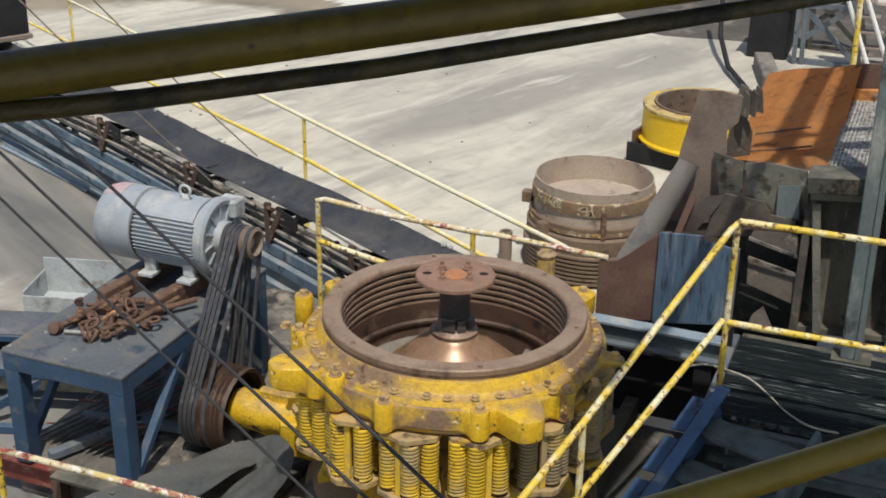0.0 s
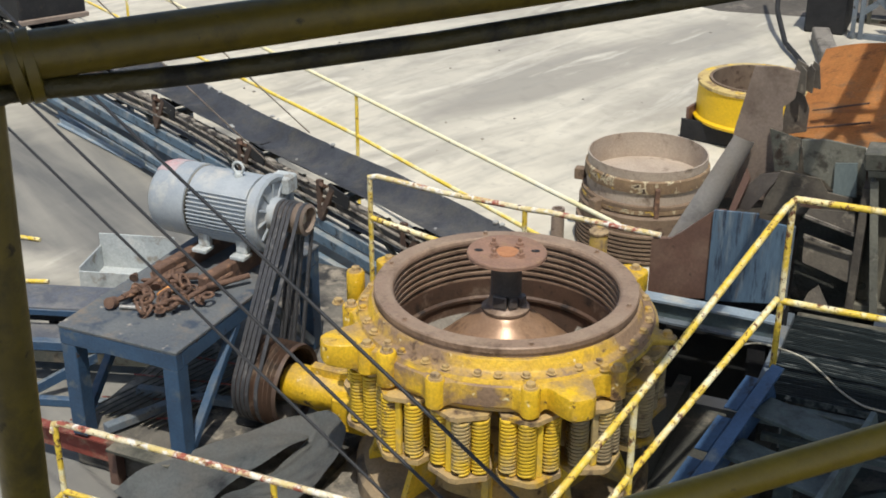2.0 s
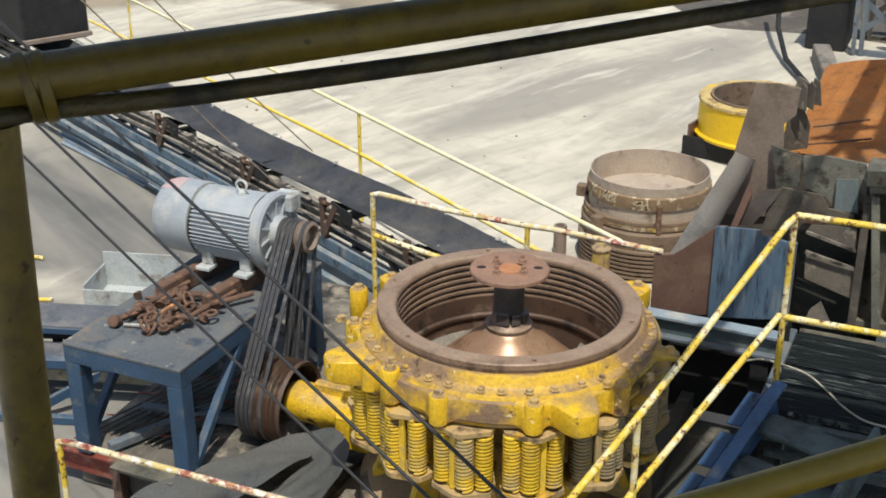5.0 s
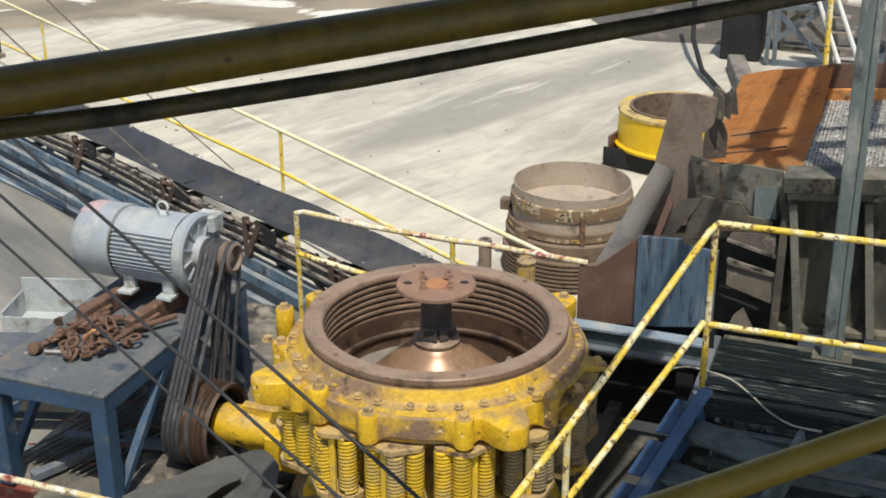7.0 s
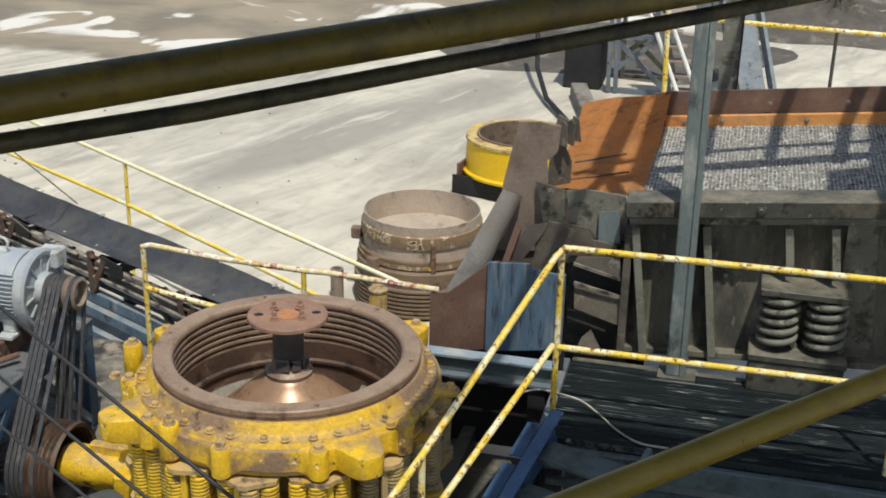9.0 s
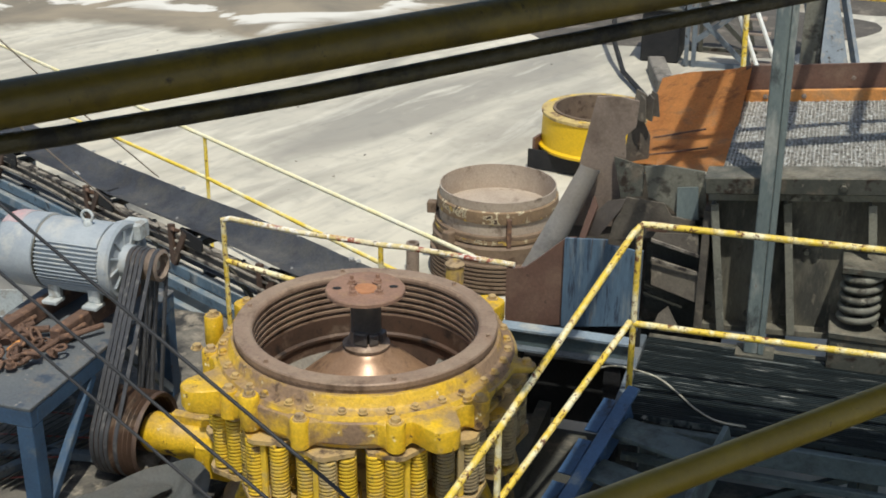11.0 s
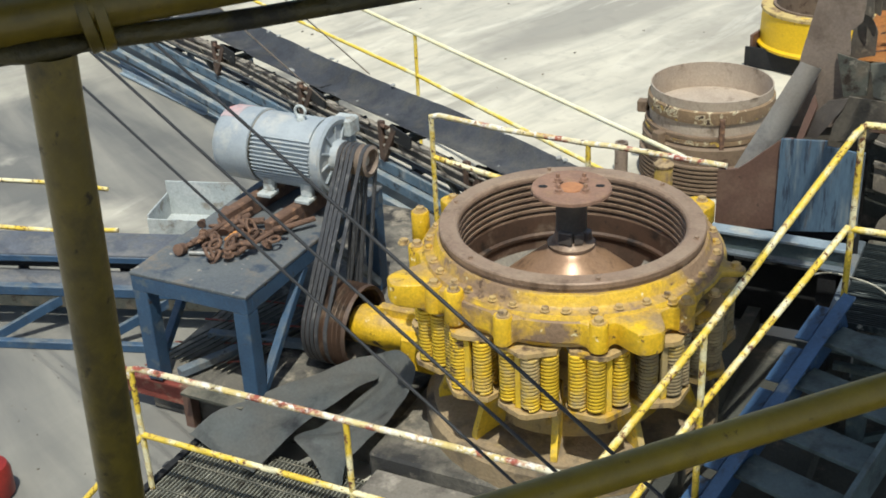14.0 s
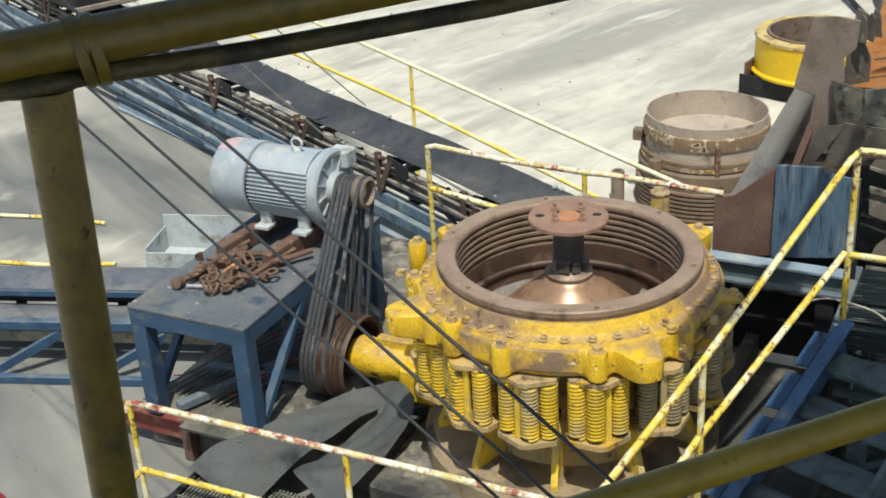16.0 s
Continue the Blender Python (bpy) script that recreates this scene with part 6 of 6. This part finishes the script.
# ---- drum, ring and yard things ----
def yard():
    d = thing("crusher_bowl", "spare crusher bowl, brown threaded drum with flaking yellow band", "crusher part", at=(-0.34, 4.05, 0))
    prof = [(0.45, 0.0), (0.52, 0.0)]
    z = 0.03
    for _ in range(7):
        prof += [(0.565, z), (0.565, z + 0.016), (0.54, z + 0.022), (0.54, z + 0.032)]
        z += 0.036
    prof += [(0.54, 0.30), (0.545, 0.40), (0.51, 0.43), (0.51, 0.47), (0.525, 0.475), (0.525, 0.50), (0.45, 0.50)]
    part("threaded_body", lathe(B(), prof, 72), M_DRUM, d, "brown threaded lower body", 25)
    part("upper_rim", lathe(B(), [(0.478, 0.50), (0.488, 0.50), (0.488, 0.785), (0.478, 0.785)], 72), M_DRUMGREY, d, "thin dusty grey hopper rim", 30)
    part("band", lathe(B(), [(0.488, 0.60), (0.504, 0.605), (0.509, 0.65), (0.505, 0.70), (0.488, 0.71)], 72), M_FLAKE, d, "flaking yellow paint band", 30)
    part("band", lathe(B(), [(0.50, 0.43), (0.53, 0.435), (0.53, 0.468), (0.50, 0.47)], 72), M_FLAKE, d, "", 30)
    part("filling", lathe(B(), [(0, 0.40), (0.476, 0.40), (0.476, 0.57), (0.3, 0.60), (0.12, 0.585), (0, 0.59)], 48), M_DRUMGREY, d, "brown dust inside", 40)
    lg = part("lug", box(B(), (-0.04, 0.51, 0.40), (0.04, 0.60, 0.50), bevel=0.008), M_DRUM, d)
    for a in (-70, 40, 150):
        again(lg, d, pose(0, 0, 0, 0, 0, a))
    lg.matrix_basis = pose(0, 0, 0.08, 0, 0, 95)
    hk = part("hook", box(B(), (-0.02, 0.50, 0.40), (0.02, 0.535, 0.66), bevel=0.005), M_RUST, d)
    hk.matrix_basis = pose(0, 0, 0, 0, 0, -155)
    y = thing("yellow_ring", "bright yellow flanged steel ring standing on a dark tray", "machine ring", at=(-0.03, 7.12, 0))
    part("shell", lathe(B(), [(0.50, 0.20), (0.64, 0.20), (0.645, 0.225), (0.615, 0.245), (0.605, 0.55), (0.51, 0.55), (0.50, 0.54)], 72), M_RINGYEL, y, "", 30)
    part("top_flange", lathe(B(), [(0.505, 0.552), (0.612, 0.552), (0.618, 0.56), (0.617, 0.585), (0.60, 0.592), (0.505, 0.592)], 72), M_DUSTYRING, y, "dust-bleached chipped top flange", 30)
    part("inner_sleeve", lathe(B(), [(0.47, 0.22), (0.498, 0.22), (0.498, 0.605), (0.47, 0.605)], 72), M_DRUM, y, "brown inner sleeve", 30)
    t = thing("skid_tray", "dark blue steel skid below the yellow ring", "skid")
    part("plate", box(B(), (-0.55, 6.75, 0.14), (0.5, 7.6, 0.197)), M_BLACK, t)
    part("side", bar(B(), (-0.70, 6.72, 0.11), (0.3, 6.52, 0.11), 0.03, 0.20), M_BLACK, t)
    part("side", bar(B(), (-0.66, 6.78, 0.16), (-0.50, 7.6, 0.16), 0.03, 0.3), M_BROWN, t)
    part("side", bar(B(), (0.7, 6.4, 0.10), (0.8, 7.7, 0.10), 0.03, 0.2), M_BROWN, t)


def rubber_sheet():
    c = thing("rubber_sheet", "grey rubber belt scrap folded over the platform edge", "rubber sheet")
    # the strip climbs, turns over on edge and comes back as a narrowing tail
    left = [(-1.94, -0.93, 0.19), (-1.83, -0.80, 0.28), (-1.62, -0.57, 0.345), (-1.40, -0.37, 0.40), (-1.15, -0.22, 0.48), (-0.95, -0.21, 0.56), (-0.80, -0.31, 0.54), (-0.765, -0.48, 0.475), (-0.80, -0.63, 0.41), (-0.87, -0.78, 0.33), (-0.93, -0.90, 0.24), (-0.90, -1.05, 0.05)]
    right = [(-1.44, -1.04, 0.145), (-1.36, -0.85, 0.245), (-1.20, -0.66, 0.37), (-1.06, -0.44, 0.45), (-1.01, -0.36, 0.455), (-1.08, -0.40, 0.36), (-1.15, -0.52, 0.30), (-1.21, -0.64, 0.27), (-1.26, -0.76, 0.27), (-1.26, -0.88, 0.315), (-1.10, -0.93, 0.22), (-0.97, -1.03, 0.06)]

    def curve(pts):
        pts = [Vector(p) for p in pts]
        out = []
        for i in range(len(pts) - 1):
            p, q, u, v = pts[max(i - 1, 0)], pts[i], pts[i + 1], pts[min(i + 2, len(pts) - 1)]
            for k in range(6):
                f = k / 6
                out.append(0.5 * (2 * q + (u - p) * f + (2 * p - 5 * q + 4 * u - v) * f * f + (3 * q - p - 3 * u + v) * f ** 3))
        return out + [pts[-1]]
    bm = B()
    rows = []
    for i, (p, q) in enumerate(zip(curve(left), curve(right))):
        rows.append([bm.verts.new(p.lerp(q, u) + Vector((0, 0, 0.007 * math.sin(4 * u + i * 0.35) + 0.006 * math.sin(9 * u - i * 0.8) - 0.03 * math.sin(math.pi * u)))) for u in np.linspace(0, 1, 11)])
    for q, r in zip(rows, rows[1:]):
        for k in range(10):
            bm.faces.new((q[k], q[k + 1], r[k + 1], r[k]))
    bmesh.ops.solidify(bm, geom=bm.faces[:], thickness=0.02)
    part("sheet", bm, M_SHEET, c, "", 60)
    # walkway grating before the railing
    g = thing("walkway_grating", "dark steel grating walkway below the platform railing", "grating", kind="structure")
    slat = None
    for k in range(58):
        x = -1.88 + 0.0235 * k
        if slat is None:
            slat = part("slat", box(B(), (-0.004, -2.2, 0.10), (0.004, -0.84, 0.13)), M_OLIVE, g)
            slat.matrix_basis = pose(x, 0, 0)
        else:
            again(slat, g, pose(x, 0, 0))
    for y in (-2.1, -1.85, -1.6, -1.34, -1.1, -0.88):
        part("cross_bar", box(B(), (-1.9, y - 0.005, 0.105), (-0.5, y + 0.005, 0.134)), M_DARKSTEEL, g)
    part("edge", box(B(), (-1.94, -2.2, 0.0), (-1.90, -0.84, 0.135)), M_BLACK, g)
    r = thing("channel_beam", "red oxide steel channel at the platform edge", "beam")
    part("web", box(B(), (-2.80, -0.60, 0.10), (-2.19, -0.58, 0.25)), M_REDBEAM, r)
    part("flange", box(B(), (-2.80, -0.645, 0.25), (-2.19, -0.58, 0.262)), M_REDBEAM, r)
    part("end_post", box(B(), (-2.187, -0.66, 0.0), (-2.13, -0.59, 0.28)), M_BROWN, r)
    part("tie_plate", box(B(), (-2.127, -0.74, 0.283), (-1.70, -0.578, 0.30)), M_DARKSTEEL, r, "dark plate joining the plinth")


def cables():
    for a, b, r in (((-4.25, -1.42, 4.33), (1.677, -3.34, 2.087), 0.0045), ((-4.35, -1.34, 4.52), (1.799, -3.288, 2.083), 0.005), ((-4.45, -1.08, 4.67), (2.068, -3.254, 2.04), 0.0055)):
        a, b = Vector(a), Vector(b)
        tagged(part("stay_cable", tube(B(), [a.lerp(b, k / 20) for k in range(21)], r, 8), M_CABLE, None, "", 60), "thin black stay cable hanging across the yard", "cable", "stay cables")


def guy_ropes():
    for a, b in (((-3.03, 3.21, 0.82), (-2.97, -0.20, 3.79)), ((-2.90, 2.40, 0.82), (-3.33, -0.95, 4.36))):
        a, b = Vector(a), Vector(b)
        tagged(part("guy_rope", tube(B(), [a.lerp(b, k / 12) - Vector((0, 0, 0.06 * math.sin(math.pi * k / 12))) for k in range(13)], 0.0055, 8), M_DRUMGREY, None, "", 60), "thin grey steel rope tied to the conveyor frame", "rope", "guy ropes")


def lookout():
    c = thing("lookout_platform", "dark steel lookout platform on blue columns, with an unseen shade canopy", "platform", kind="structure")
    q = Vector((1.25, -4.63, 0))
    e = Vector((math.cos(radians(46)), math.sin(radians(46)), 0))
    f = Vector((e.y, -e.x, 0))
    a, b = q - e * 1.3 - f * 0.06, q + e * 2.5 - f * 0.06
    def slab(z0, z1, pts, mm, name):
        part(name, prism(B(), [(p.x, p.y) for p in pts], z0, z1), mm, c)
    slab(2.69, 2.75, [a, a + f * 2.2, b + f * 2.2, b], M_DARKSTEEL, "floor_plate")
    # unseen canopy, added to shade the railing and hold back the sky
    slab(5.5, 5.56, [q - e * 2.6 + f * 0.12, q - e * 2.6 + f * 3.0, q + e * 2.0 + f * 3.0, q + e * 2.0 - f * 0.5, q + e * 0.85 - f * 0.5, q + e * 0.30 + f * 0.12], M_DARKSTEEL, "canopy")
    for p in (q - e * 2.3 + f * 2.6, q + e * 1.5 + f * 2.6):
        part("canopy_post", tube(B(), [(p.x, p.y, 0), (p.x, p.y, 5.5)], 0.05, 12), M_BLUE, c)
    for p in (a + f * 0.15, b + f * 0.15, a + f * 2.1, b + f * 2.1):
        part("column", tube(B(), [(p.x, p.y, 0), (p.x, p.y, 2.69)], 0.06, 12), M_BLUE, c)


def motions():
    pass


ground()
crusher()
motor()
belts()
motor_stand()
slide_rails()
rusty_scrap()
railings()
conveyor()
deck()
screen()
behind_screen()
chute()
yard()
rubber_sheet()
cables()
guy_ropes()
ground_clutter()
lookout()
motions()
